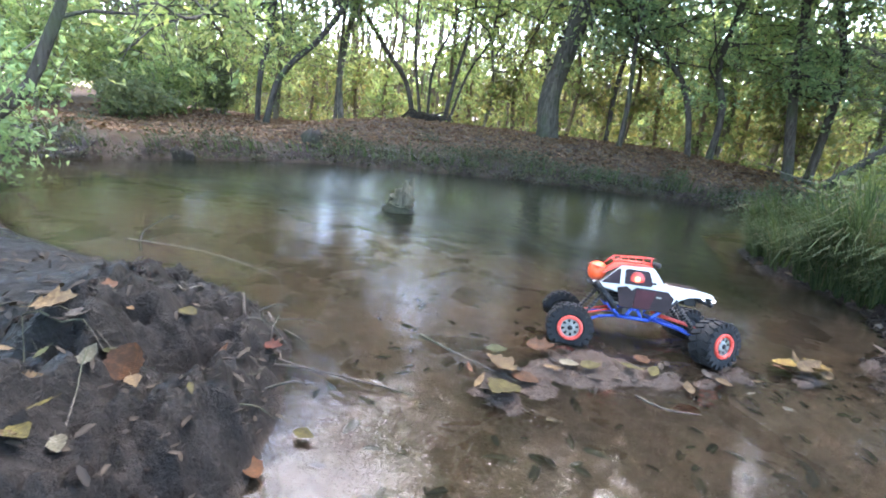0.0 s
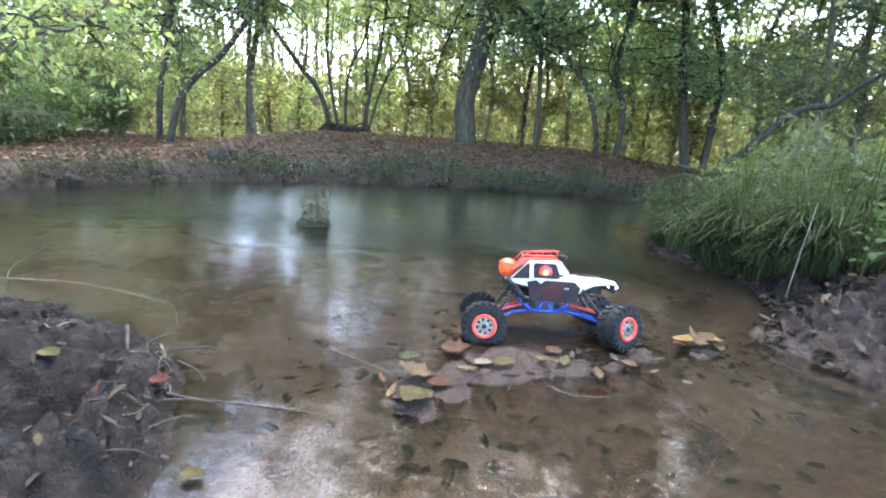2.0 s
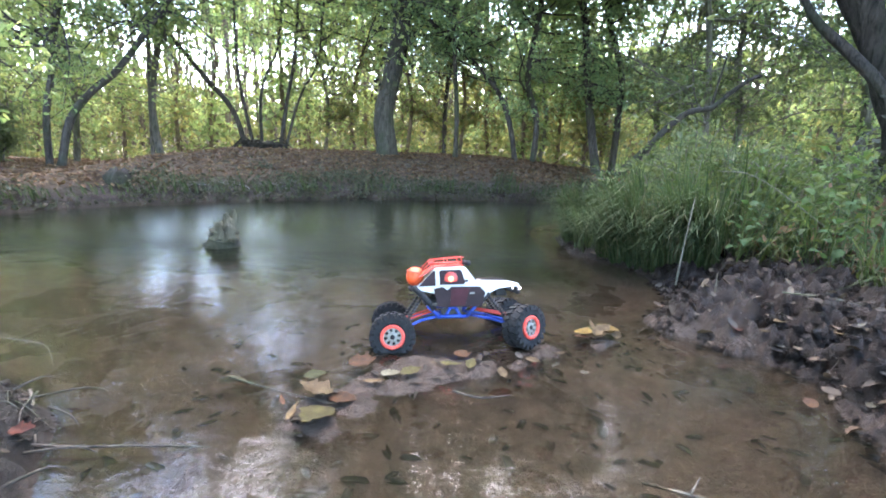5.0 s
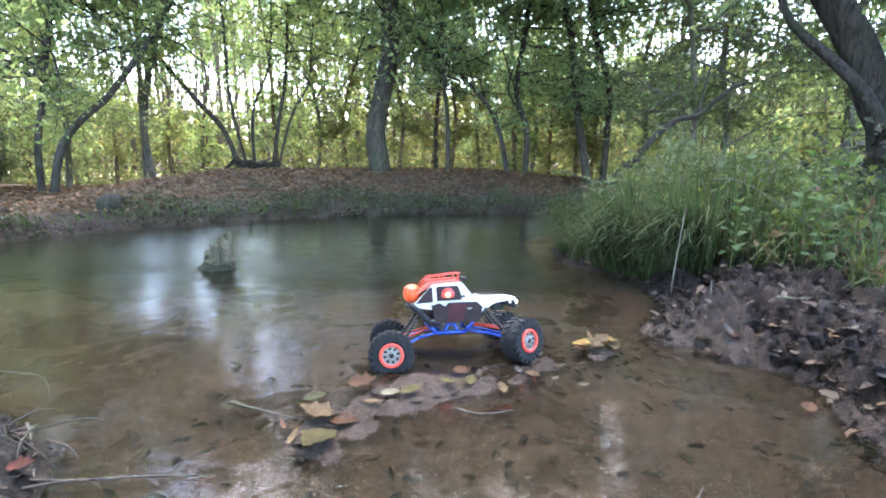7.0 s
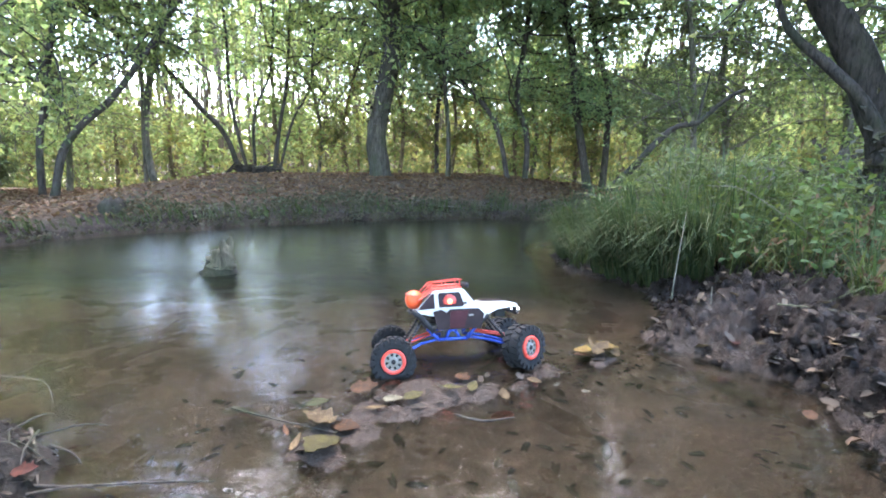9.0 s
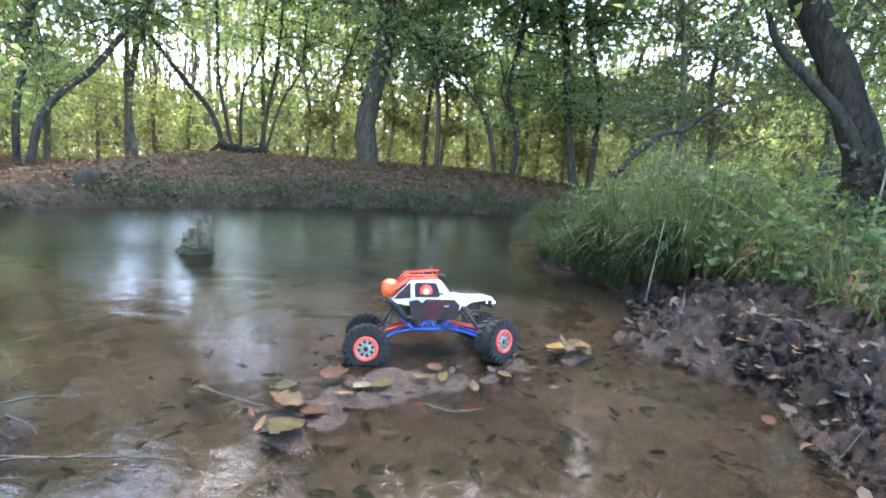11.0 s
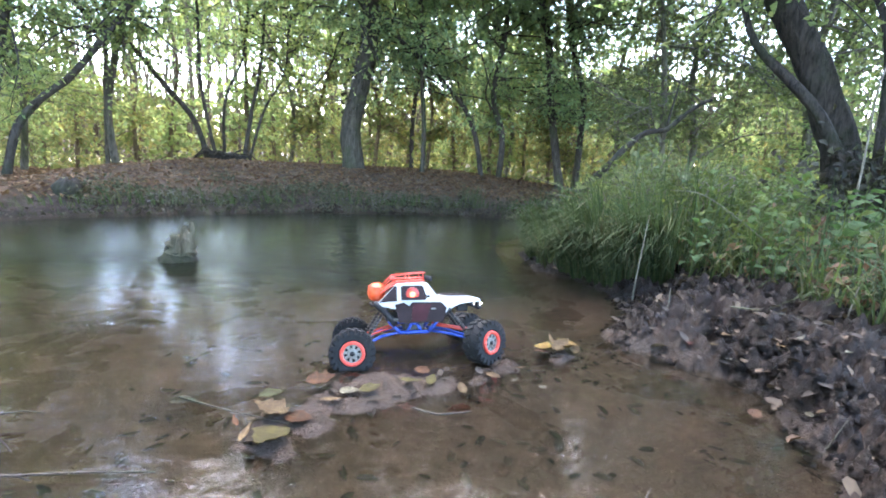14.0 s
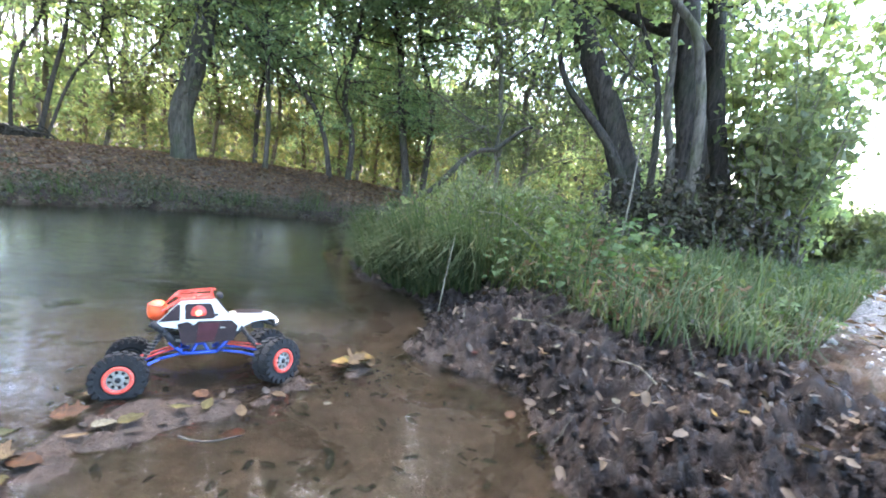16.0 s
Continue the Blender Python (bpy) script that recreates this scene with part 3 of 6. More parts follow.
# the great multi-stemmed tree on the right bank
turn = Matrix.Rotation(radians(2.7), 3, "Z")


def big(*pts):
    return [tuple(turn @ Vector(p)) for p in pts]


tree([big((3.2, 2.95, 0.3), (3.15, 3.15, 0.75), (3.09, 3.23, 0.99), (2.98, 3.32, 1.35), (2.82, 3.45, 1.71), (2.66, 3.56, 2.11), (2.57, 3.62, 2.46)),
      big((3.5, 2.65, 0.3), (3.43, 2.73, 0.78), (3.36, 2.81, 1.34), (3.29, 2.89, 1.8), (3.23, 2.96, 2.18)),
      big((3.85, 2.7, 0.3), (3.79, 2.77, 0.82), (3.7, 2.88, 1.4), (3.64, 2.95, 1.94), (3.57, 3.03, 2.46)),
      big((3.28, 2.6, 0.4), (3.2, 2.54, 1.05), (3.14, 2.61, 1.61), (3.08, 2.68, 1.88), (2.96, 2.8, 2.07)),
      big((3.28, 2.75, 0.4), (3.25, 2.79, 0.88), (3.18, 2.87, 1.31), (3.15, 2.89, 1.73), (3.12, 2.92, 2.06)),
      big((3.2, 2.85, 0.5), (3.15, 2.9, 1.13), (3.1, 2.95, 1.52), (2.98, 3.06, 1.89), (2.89, 3.13, 2.14)),
      big((3.45, 2.9, 1.8), (3.35, 2.98, 1.96), (3.2, 3.13, 2.0), (2.99, 3.31, 2.08), (2.76, 3.49, 2.25)),
      big((3.05, 3.05, 0.7), (2.92, 3.11, 0.96), (2.75, 3.25, 1.21), (2.56, 3.39, 1.46), (2.46, 3.46, 1.77), (2.4, 3.5, 2.11))],
     [0.125, 0.135, 0.1, 0.045, 0.04, 0.035, 0.075, 0.045], "huge old tree with many dark furrowed stems and twisted limbs", 11, BARK_OLD, GREEN, 5.5, 80, 1.3, 13000, low=2.1, mid=4.0, flare=0.4, canopy=0, pale=(3, 4))
# leaning tree over the stream on the left
tree([[(-2.75, 1.05, 0.1), (-2.63, 1.25, 0.17), (-2.57, 1.35, 0.28), (-2.52, 1.44, 0.4), (-2.48, 1.5, 0.57), (-2.45, 1.55, 0.72), (-2.42, 1.59, 0.86), (-2.3, 1.75, 1.3), (-2.2, 1.85, 1.9), (-2.1, 1.95, 2.7)],
      [(-2.45, 1.54, 0.69), (-2.38, 1.64, 0.74), (-2.25, 1.78, 0.76), (-2.1, 2.0, 0.82)]], [0.03, 0.01], "dark tree leaning out over the stream", 12, BARK_DARK, GREEN, 0.6, 20, 0.6, 1500, size=0.045, low=1.2, mid=2.4, flare=0.0, canopy=0)


def shrub(at, label, seed, stems=9, tall=0.9, spread=0.6, leaves=3500, size=0.05, leaf_mat=WILLOW, width=0.45, name="shrub"):
    r = np.random.default_rng(seed)
    at = np.array([at[0], at[1], ground_z(*at) - 0.02])
    e = thing(name, at, label, "shrub")
    w, pts = Wood(), []
    per = leaves // (stems * 8)
    for _ in range(stems):
        a, lean = r.uniform(0, 2 * math.pi), r.uniform(0.1, 1.0) * spread
        top = at + np.array([math.cos(a) * lean, math.sin(a) * lean, tall * r.uniform(0.6, 1.05)])
        p = smooth_path([at + r.normal(size=3) * [0.06, 0.06, 0], (at * 0.55 + top * 0.45) + r.normal(size=3) * 0.05 + [0, 0, tall * 0.1], top], 0.08)
        w.tube(p, 0.009, 0.003, 5, 1, 0, 0.05)
        for _ in range(8):
            q = p[int(r.uniform(0.25, 1) * (len(p) - 1))]
            d = r.normal(size=3) * [1, 1, 0.6]
            d = d / np.linalg.norm(d) * r.uniform(0.12, 0.3)
            w.tube(np.array([q, q + d * 0.5 + [0, 0, 0.02], q + d]), 0.003, 0.0015, 3, 1, 0, 0)
            pts.append(q + d * r.random((per, 1)) + r.normal(size=(per, 3)) * 0.05)
    child("stem", w.mesh("stem", BARK_PALE), e)
    child("foliage", leaf_mesh("foliage", np.vstack(pts), size, leaf_mat, width), e)
    return e


for k, (x, y, tall, mat_, n_) in enumerate([(1.35, 2.75, 0.5, WILLOW, 2000), (1.75, 3.1, 0.5, WILLOW, 2000), (2.2, 3.4, 0.42, HERB, 1600), (1.6, 3.45, 0.5, WILLOW, 1800), (2.5, 3.9, 0.6, WILLOW, 2000), (1.12, 2.42, 0.34, WILLOW, 2200), (1.4, 2.3, 0.36, HERB, 2000), (1.7, 2.5, 0.38, HERB, 2200), (2.0, 2.6, 0.38, HERB, 1800), (1.95, 3.0, 0.45, WILLOW, 2000), (2.35, 2.8, 0.36, WILLOW, 1800)]):
    shrub((x, y), "bushy grey-green shrub on the grassy bank" if mat_ is WILLOW else "bushy green shrub on the grassy bank", 40 + k, 10, tall, 0.5 if k < 5 else 0.34, n_, 0.05 if k < 5 else 0.036, mat_, 0.42 if k < 5 else 0.36)
for k, (x, y, tall) in enumerate([(4.05, 2.45, 2.1), (4.2, 2.85, 1.9), (3.95, 3.0, 2.2), (3.75, 2.45, 1.5), (4.0, 2.6, 1.2)]):
    shrub((x, y), "tall leafy green bush beside the old tree", 60 + k, 14, tall, 0.55, 1500, 0.07, (GREEN, WILLOW)[k % 2], 0.7)
for k, (x, y, tall, mat_) in enumerate([(-2.75, 0.95, 0.5, GREEN), (-3.1, 1.2, 0.9, GREEN), (-3.5, 1.0, 1.2, WILLOW), (-5.0, 3.0, 1.2, GREEN), (-4.9, 4.3, 0.7, GREEN), (-2.8, 1.3, 0.75, DEEP), (-5.6, 4.6, 0.9, GREEN), (-6.3, 4.0, 1.1, GREEN), (-5.1, 5.3, 0.8, WILLOW), (-6.9, 5.0, 1.3, GREEN), (-4.8, 3.7, 0.45, WILLOW), (-7.6, 4.4, 1.4, GREEN), (-6.0, 5.8, 1.1, WILLOW)]):
    shrub((x, y), "leafy green shrub at the water's edge", 70 + k, 10, tall, 0.5, 2600, 0.042 if x > -4 else 0.06, mat_)
for k, (x, y) in enumerate([(7.5, 3.2), (9, 4.2), (8.5, 2.6), (6.6, 4.2), (5.3, 2.95), (5.9, 3.3), (6.6, 3.3), (5.0, 3.5)]):
    shrub((x, y), "low pale green bush beside the path", 80 + k, 12, 0.6 if k > 3 else 0.8, 0.6, 3000, 0.07, WILLOW)

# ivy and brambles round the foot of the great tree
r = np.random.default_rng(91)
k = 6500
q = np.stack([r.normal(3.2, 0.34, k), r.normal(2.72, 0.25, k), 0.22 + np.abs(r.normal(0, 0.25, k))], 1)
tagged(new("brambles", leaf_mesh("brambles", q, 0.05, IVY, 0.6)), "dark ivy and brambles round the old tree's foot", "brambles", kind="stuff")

# added unseen trees close the place behind and beside the camera, shading the mound
for k, (x, y, h_) in enumerate([(-2.4, -1.4, 6), (-0.6, -2.6, 7), (-1.6, -0.9, 6.5), (-4.2, -0.6, 6), (0.4, -6, 8), (-3.5, -5, 8)]):
    tree([[(x, y, 0.2), (x + 0.05, y + 0.05, 1.5), (x - 0.05, y, 3.2)]], 0.11, "unseen tall grey tree added on the near bank for shade", 600 + k, BARK, GREEN, h_, 44, 2.2, 6500, size=0.1, low=2.2, mid=4.5, canopy=0)

# fallen limb arching over the bank
w = Wood()
w.tube(smooth_path([(1.4, 4.0, 0.3), (1.58, 3.89, 0.54), (1.69, 3.85, 0.69), (1.82, 3.78, 0.82), (1.94, 3.72, 0.84), (2.03, 3.68, 0.94), (2.13, 3.62, 1.04), (2.2, 3.6, 1.07)], 0.05), 0.035, 0.012, 8)
w.tube(smooth_path([(1.94, 3.72, 0.84), (1.96, 3.72, 1.0), (1.99, 3.71, 1.2)], 0.05), 0.012, 0.005, 6)
tagged(new("fallen_branch", w.mesh("fallen_branch", BARK_OLD)), "dark crooked branch arching over the bank", "branch")

# ---- the young wood behind ----
BARK_WARM = bark("brown_bark", (0.05, 0.035, 0.022), (0.17, 0.125, 0.08), (0.08, 0.09, 0.03), 0.4)
masters = []
for k in range(6):
    r = np.random.default_rng(100 + k)
    h_ = r.uniform(2.6, 4.4)
    stem = [(0, 0, -0.3), (r.normal() * 0.05, r.normal() * 0.05, 0.8), (r.normal() * 0.12, r.normal() * 0.12, 1.8), (r.normal() * 0.3, r.normal() * 0.3, h_)]
    e = thing("young_tree", (0, 0, 0), "slim young tree with yellow-green leaves in the wood", "tree", "young trees in the wood")
    w = Wood()
    p = smooth_path(stem, 0.15)
    w.tube(p, r.uniform(0.025, 0.045), 0.008, 6)
    pts = foliage_points(w, [p], 16, 0.6, 560, 200 + k, 0.25, 1.35, 0.1)
    child("trunk", w.mesh("trunk", BARK_WARM), e)
    child("crown", leaf_mesh("crown", pts, 0.1, YELLOW if k % 3 else GREEN), e)
    masters.append(e)
r = np.random.default_rng(140)
spots = []
while len(spots) < 130:
    y_ = 7.4 + 9.0 * r.random() ** 1.3
    x_ = r.uniform(-1.25, 0.95) * y_
    if all((x_ - a) ** 2 + (y_ - b_) ** 2 > 0.2 for a, b_ in spots):
        spots.append((x_, y_))
for k, (x_, y_) in enumerate(spots):
    m = pose(x_, y_, ground_z(x_, y_), 0, 0, r.uniform(0, 360))
    if k < 6:
        masters[k].matrix_world = m
    else:
        copy_thing(masters[k % 6], m)

# distant woods: trunks and leaf masses
r = np.random.default_rng(150)
k = 20000
ang = np.radians(r.uniform(-88, 50, k))
dist_ = r.uniform(15, 34, k)
cl = fbm(np.degrees(ang) * 0.12, dist_ * 0.25, 1.0, 3, 3)
q = np.stack([np.sin(ang) * dist_, np.cos(ang) * dist_, 0.4 + r.random(k) ** 1.4 * (0.9 + 6.0 * np.clip(cl - 0.3, 0, 1))], 1)
tagged(new("far_woods", leaf_mesh("far_woods", q, 0.32, YELLOW, 0.7)), "distant yellow-green autumn woodland", "woods", kind="stuff")
# their crowns, thinner in places where the sky comes through
k = 60000
ang = np.radians(r.uniform(-88, 42, k))
dist_ = r.uniform(17, 36, k)
rise = np.radians(1.5 + 21 * r.random(k))
open_ = smoothstep(-8, -14, np.degrees(ang)) * smoothstep(-58, -48, np.degrees(ang)) * smoothstep(14, 10, np.degrees(rise))
keep = fbm(np.degrees(ang) * 0.09 + 40, np.degrees(rise) * 0.13, 1.0, 4, 13) > 0.45 + 0.12 * r.random(k) + 0.03 * open_
ang, dist_, rise = ang[keep], dist_[keep], rise[keep]
q = np.stack([np.sin(ang) * dist_, np.cos(ang) * dist_, 0.5 + np.tan(rise) * dist_], 1)
tagged(new("far_crowns", leaf_mesh("far_crowns", q, 0.34, GREEN, 0.7)), "pale green crowns of the distant wood", "woods", kind="stuff")
w = Wood()
for _ in range(620):
    a, d_ = math.radians(r.uniform(-85, 50)), r.uniform(12, 26)
    x_, y_ = math.sin(a) * d_, math.cos(a) * d_
    w.tube(np.array([(x_, y_, 0.1), (x_ + r.normal() * 0.1, y_, 2), (x_ + r.normal() * 0.3, y_, 5)]), r.uniform(0.02, 0.06), 0.012, 5)
tagged(new("far_trunks", w.mesh("far_trunks", BARK_WARM)), "slim trunks of the distant wood", "woods", kind="stuff")

# low saplings and herbs under the young wood
r = np.random.default_rng(155)
k = 14000
y_ = r.uniform(7.0, 15.0, k)
q = np.stack([r.uniform(-1.3, 1.0, k) * y_, y_, np.zeros(k)], 1)
q[:, 2] = height(q[:, 0], q[:, 1]) + r.random(k) ** 1.6 * (0.1 + 0.75 * vnoise(q[:, 0], q[:, 1], 1.3, 17))
tagged(new("undergrowth", leaf_mesh("undergrowth", q, 0.085, YELLOW, 0.6)), "yellow-green undergrowth beneath the young trees", "undergrowth", kind="stuff")

# ---- bank plants ----
FRESH = leafy("fresh_grass", [(0.045, 0.066, 0.022), (0.075, 0.1, 0.033), (0.11, 0.132, 0.045), (0.1, 0.085, 0.045)], 0.6, 0.45)


def scatter(count, seed, xr, yr, test):
    """Random places where test(x, y) holds."""
    r = np.random.default_rng(seed)
    out = np.zeros((0, 2))
    while len(out) < count:
        p = np.stack([r.uniform(*xr, count * 3), r.uniform(*yr, count * 3)], 1)
        out = np.vstack([out, p[test(p[:, 0], p[:, 1])]])
    p = out[:count]
    return np.column_stack([p, height(p[:, 0], p[:, 1])]), r


def blades(name, roots, r, length, width, mat, lean=0.5, toward=None):
    """Grass: each blade a bent strip of three pieces."""
    k = len(roots)
    L = length * r.uniform(0.4, 1.2, k) * (0.35 + 1.25 * vnoise(roots[:, 0], roots[:, 1], 3.3, 14)) * (1 - 0.55 * smoothstep(1.3, 2.4, roots[:, 0])) * (0.75 + 0.5 * (vnoise(roots[:, 0], roots[:, 1], 9, 15) > 0.55))
    a = r.uniform(0, 2 * math.pi, k)
    d = np.stack([np.cos(a), np.sin(a)], 1) * (lean * r.uniform(0.2, 1.3, k))[:, None]
    if toward is not None:
        d = d * 0.5 + toward
    s = np.stack([-np.sin(a), np.cos(a), 0 * a], 1) * (width * r.uniform(0.6, 1.3, k))[:, None] * 0.5
    vs = []
    for t, f in ((0, 1.0), (0.38, 0.95), (0.72, 0.7), (1.0, 0.05)):
        c_ = roots + np.column_stack([d * (L * t ** 1.7)[:, None], L * (t - 0.45 * t ** 3 * np.clip(np.hypot(d[:, 0], d[:, 1]) * 1.6, 0, 1.9))])
        vs += [c_ - s * f, c_ + s * f]
    v = np.stack(vs, 1).reshape(-1, 3)
    o = np.arange(k)[:, None] * 8
    f = np.concatenate([o + np.array([[0, 1, 3, 2]]), o + np.array([[2, 3, 5, 4]]), o + np.array([[4, 5, 7, 6]])], 1).reshape(-1, 4)
    return np_mesh(name, v, f, mat)


def on_grass(x, y):
    d = zones(x, y)[2]
    edge = 0.1 + 0.5 * smoothstep(2.0, 1.35, y - 0.15 * (x - 0.8)) + 0.25 * (vnoise(x, y, 2.5, 3) - 0.5)
    path_ = np.abs((y - 0.75) - 0.42 * (x - 2.3)) * 0.9 < 0.3
    return (d > edge) & ~(path_ & (x > 1.9)) & (y > 0.9)


roots, r = scatter(22000, 301, (0.55, 4.6), (0.9, 4.4), on_grass)
tagged(new("long_grass", blades("long_grass", roots, r, 0.23, 0.006, GRASS, 1.0)), "long green grass over the bank", "grass", kind="stuff")
roots, r = scatter(8000, 302, (0.55, 1.5), (1.9, 2.8), lambda x, y: (zones(x, y)[2] > 0.02) & (zones(x, y)[2] < 0.3) & (vnoise(x, y, 7, 23) < 0.62))
tagged(new("overhanging_grass", blades("overhanging_grass", roots, r, 0.3, 0.0052, GRASS, 0.6, np.array([-0.35, -0.35]))), "grass drooping from the bank over the water", "grass", kind="stuff")
roots, r = scatter(1500, 313, (0.9, 3.0), (1.1, 2.9), lambda x, y: on_grass(x, y) & (vnoise(x, y, 5, 33) > 0.6))
tagged(new("tall_grass", blades("tall_grass", roots, r, 0.4, 0.005, GRASS, 0.45)), "tufts of taller grass standing out of the bank", "grass", kind="stuff")
roots, r = scatter(2600, 315, (0.95, 3.2), (1.0, 2.6), lambda x, y: on_grass(x, y) & (zones(x, y)[2] > 0.3) & (vnoise(x, y, 4.5, 35) > 0.45))
tagged(new("arching_grass", blades("arching_grass", roots, r, 0.27, 0.0075, FRESH, 0.8)), "broad fresh green grass arching over the bank", "grass", kind="stuff")
roots, r = scatter(6000, 303, (3.0, 14), (0, 8), lambda x, y: (zones(x, y)[2] > 0.5) & (np.abs((y - 0.75) - 0.42 * (x - 2.3)) > 0.5))
tagged(new("path_grass", blades("path_grass", roots, r, 0.22, 0.015, GRASS, 0.5)), "short grass beside the path", "grass", kind="stuff")
roots, r = scatter(300, 304, (0.7, 3.6), (1.3, 3.6), lambda x, y: on_grass(x, y) & (zones(x, y)[2] > 0.22))
pts = np.vstack([roots + np.column_stack([r.normal(size=(300, 2)) * 0.05, z * (0.4 + 1.3 * vnoise(roots[:, 0], roots[:, 1], 2.2, 31)) * (1 - 0.8 * smoothstep(1.3, 2.2, roots[:, 0]))]) + r.normal(size=(300, 3)) * [0.05, 0.05, 0.02] for z in np.linspace(0.06, 0.38, 12)])
tagged(new("nettles", leaf_mesh("nettles", pts, 0.04, HERB, 0.5, 0.2, 0.3)), "leafy nettles and herbs among the grass", "herbs", kind="stuff")
SEDGE = leafy("olive_leaf", [(0.026, 0.032, 0.014), (0.045, 0.05, 0.022), (0.068, 0.065, 0.032), (0.075, 0.056, 0.034)], 0.5, 0.2)
pl, r = scatter(1700, 312, (0.8, 2.1), (1.2, 2.7), lambda x, y: (zones(x, y)[2] > 0.12) & on_grass(x, y))
pl[:, 2] += np.abs(r.normal(size=1700)) * 0.06
tagged(new("withered_growth", leaf_mesh("withered_growth", pl, 0.045, LITTER, 0.4)), "brown withered undergrowth on the grassy bank", "plants", kind="stuff")
# far bank: low plants at the edge, dead leaves above
pl, r = scatter(9000, 305, (-4.5, 2.4), (1.6, 5.2), lambda x, y: (zones(x, y)[0] > -0.06) & (zones(x, y)[0] < -0.05 + 0.8 * vnoise(x, y, 2.1, 6) ** 1.8))
pl[:, 2] = np.maximum(pl[:, 2], 0) + np.abs(r.normal(size=9000)) * 0.04 + 0.005
tagged(new("bank_ivy", leaf_mesh("bank_ivy", pl, 0.026, SEDGE, 0.6, 0.3)), "low dark green plants along the far water's edge", "plants", kind="stuff")
roots, r = scatter(900, 306, (-4.5, 2.2), (1.6, 5.2), lambda x, y: np.abs(zones(x, y)[0]) < 0.06)
roots[:, 2] = np.maximum(roots[:, 2], 0.02) + 0.05
tagged(new("edge_grass", blades("edge_grass", roots, r, 0.16, 0.006, GRASS, 0.7, np.array([0.0, -0.6]))), "wisps of grass hanging over the far edge", "grass", kind="stuff")
pl, r = scatter(30000, 307, (-6, 3.2), (2.0, 7.6), lambda x, y: zones(x, y)[0] > 0.12 + 0.25 * vnoise(x, y, 2, 9))
pl[:, 2] += 0.012
tagged(new("leaf_litter", leaf_mesh("leaf_litter", pl, 0.04, LITTER, 0.6, 0.0, 0.75)), "brown fallen leaves over the far bank", "leaf litter", kind="stuff")
TRODDEN = leafy("trodden_leaf", [(0.02, 0.014, 0.01), (0.042, 0.029, 0.019), (0.065, 0.046, 0.03), (0.1, 0.075, 0.05), (0.05, 0.026, 0.013)], 0.7, 0.1)
pl, r = scatter(540, 308, (0.65, 2.6), (0.4, 2.2), lambda x, y: (zones(x, y)[2] > -0.02) & (zones(x, y)[2] < 0.9))
pl[:, 2] += r.uniform(0.0, 0.016, 540)
tagged(new("mud_litter", leaf_mesh("mud_litter", pl, 0.034, TRODDEN, 0.5, 0.0, 0.6, True)), "small dead leaves trodden into the mud", "leaf litter", kind="stuff")
MOULD = leafy("rotten_leaf", [(0.012, 0.009, 0.007), (0.022, 0.016, 0.011), (0.035, 0.026, 0.018)], 0.8, 0.1)
pl, r = scatter(330, 311, (-1.3, -0.4), (0.1, 0.95), lambda x, y: zones(x, y)[1] > 0.0)
pl[:, 2] += 0.006
tagged(new("mound_litter", leaf_mesh("mound_litter", pl, 0.022, MOULD, 0.3, 0.0, 0.75, True)), "shreds of dead leaf and twig on the mud mound", "leaf litter", kind="stuff")
pl, r = scatter(260, 309, (-0.6, 1.1), (0.35, 1.3), lambda x, y: np.maximum.reduce(zones(x, y)) < -0.02)
pl[:, 2] += 0.004
tagged(new("sunken_leaves", leaf_mesh("sunken_leaves", pl, 0.035, MOULD, 0.4, 0.0, 0.85, True)), "dark sunken leaves on the streambed", "leaf litter", kind="stuff")
pl, r = scatter(1500, 310, (2.2, 9), (0.4, 5), lambda x, y: np.abs((y - 0.75) - 0.42 * (x - 2.3)) < 0.55)
pl[:, 2] += 0.006
tagged(new("path_litter", leaf_mesh("path_litter", pl, 0.05, LITTER, 0.6, 0.0, 0.8)), "dead leaves on the gravel path", "leaf litter", kind="stuff")
pl, r = scatter(9000, 314, (-6, 5), (-5.5, 0.6), lambda x, y: (zones(x, y)[3] > 0.1) | (zones(x, y)[1] > 0.7))
pl[:, 2] += 0.01
tagged(new("near_litter", leaf_mesh("near_litter", pl, 0.05, LITTER, 0.6, 0.0, 0.75)), "brown fallen leaves over the near bank", "leaf litter", kind="stuff")

# ---- the radio-controlled crawler ----
RUBBER = plain("black_rubber", (0.018, 0.018, 0.019), 0.75, 0, 0.4, 60, 0.4)
WHITE = plain("white_lexan", (0.4, 0.395, 0.38), 0.4, 0, 0.12, 40, 0.03, 0.1)
RED = plain("red_nylon", (0.6, 0.062, 0.04), 0.4, 0, 0.15, 60, 0.08)
ORANGE = plain("orange_plastic", (0.75, 0.095, 0.025), 0.4, 0, 0.15, 60, 0.08)
BLUE = plain("blue_anodised", (0.03, 0.075, 0.4), 0.3, 0.4, 0.15, 60, 0.05)
SILVER = plain("satin_alloy", (0.2, 0.195, 0.175), 0.45, 0.3, 0.15, 60, 0.05)
BLACK = plain("black_nylon", (0.02, 0.02, 0.022), 0.5, 0, 0.3, 60, 0.1)
TINT = plain("smoked_panel", (0.021, 0.012, 0.014), 0.5, 0, 0.4, 30, 0.05)
MAROON = plain("dark_red_panel", (0.042, 0.009, 0.013), 0.5, 0, 0.4, 30, 0.05)
GREY = plain("muddy_grey_nylon", (0.09, 0.083, 0.078), 0.6, 0, 0.3, 50, 0.15)
for m_ in (TINT, MAROON, RUBBER, BLACK):
    m_.node_tree.nodes["Principled BSDF"].inputs["Specular IOR Level"].default_value = 0.15
LED_RED, n, l, b = material("red_led", 0.3)
b.inputs["Base Color"].default_value = (0.9, 0.05, 0.03, 1)
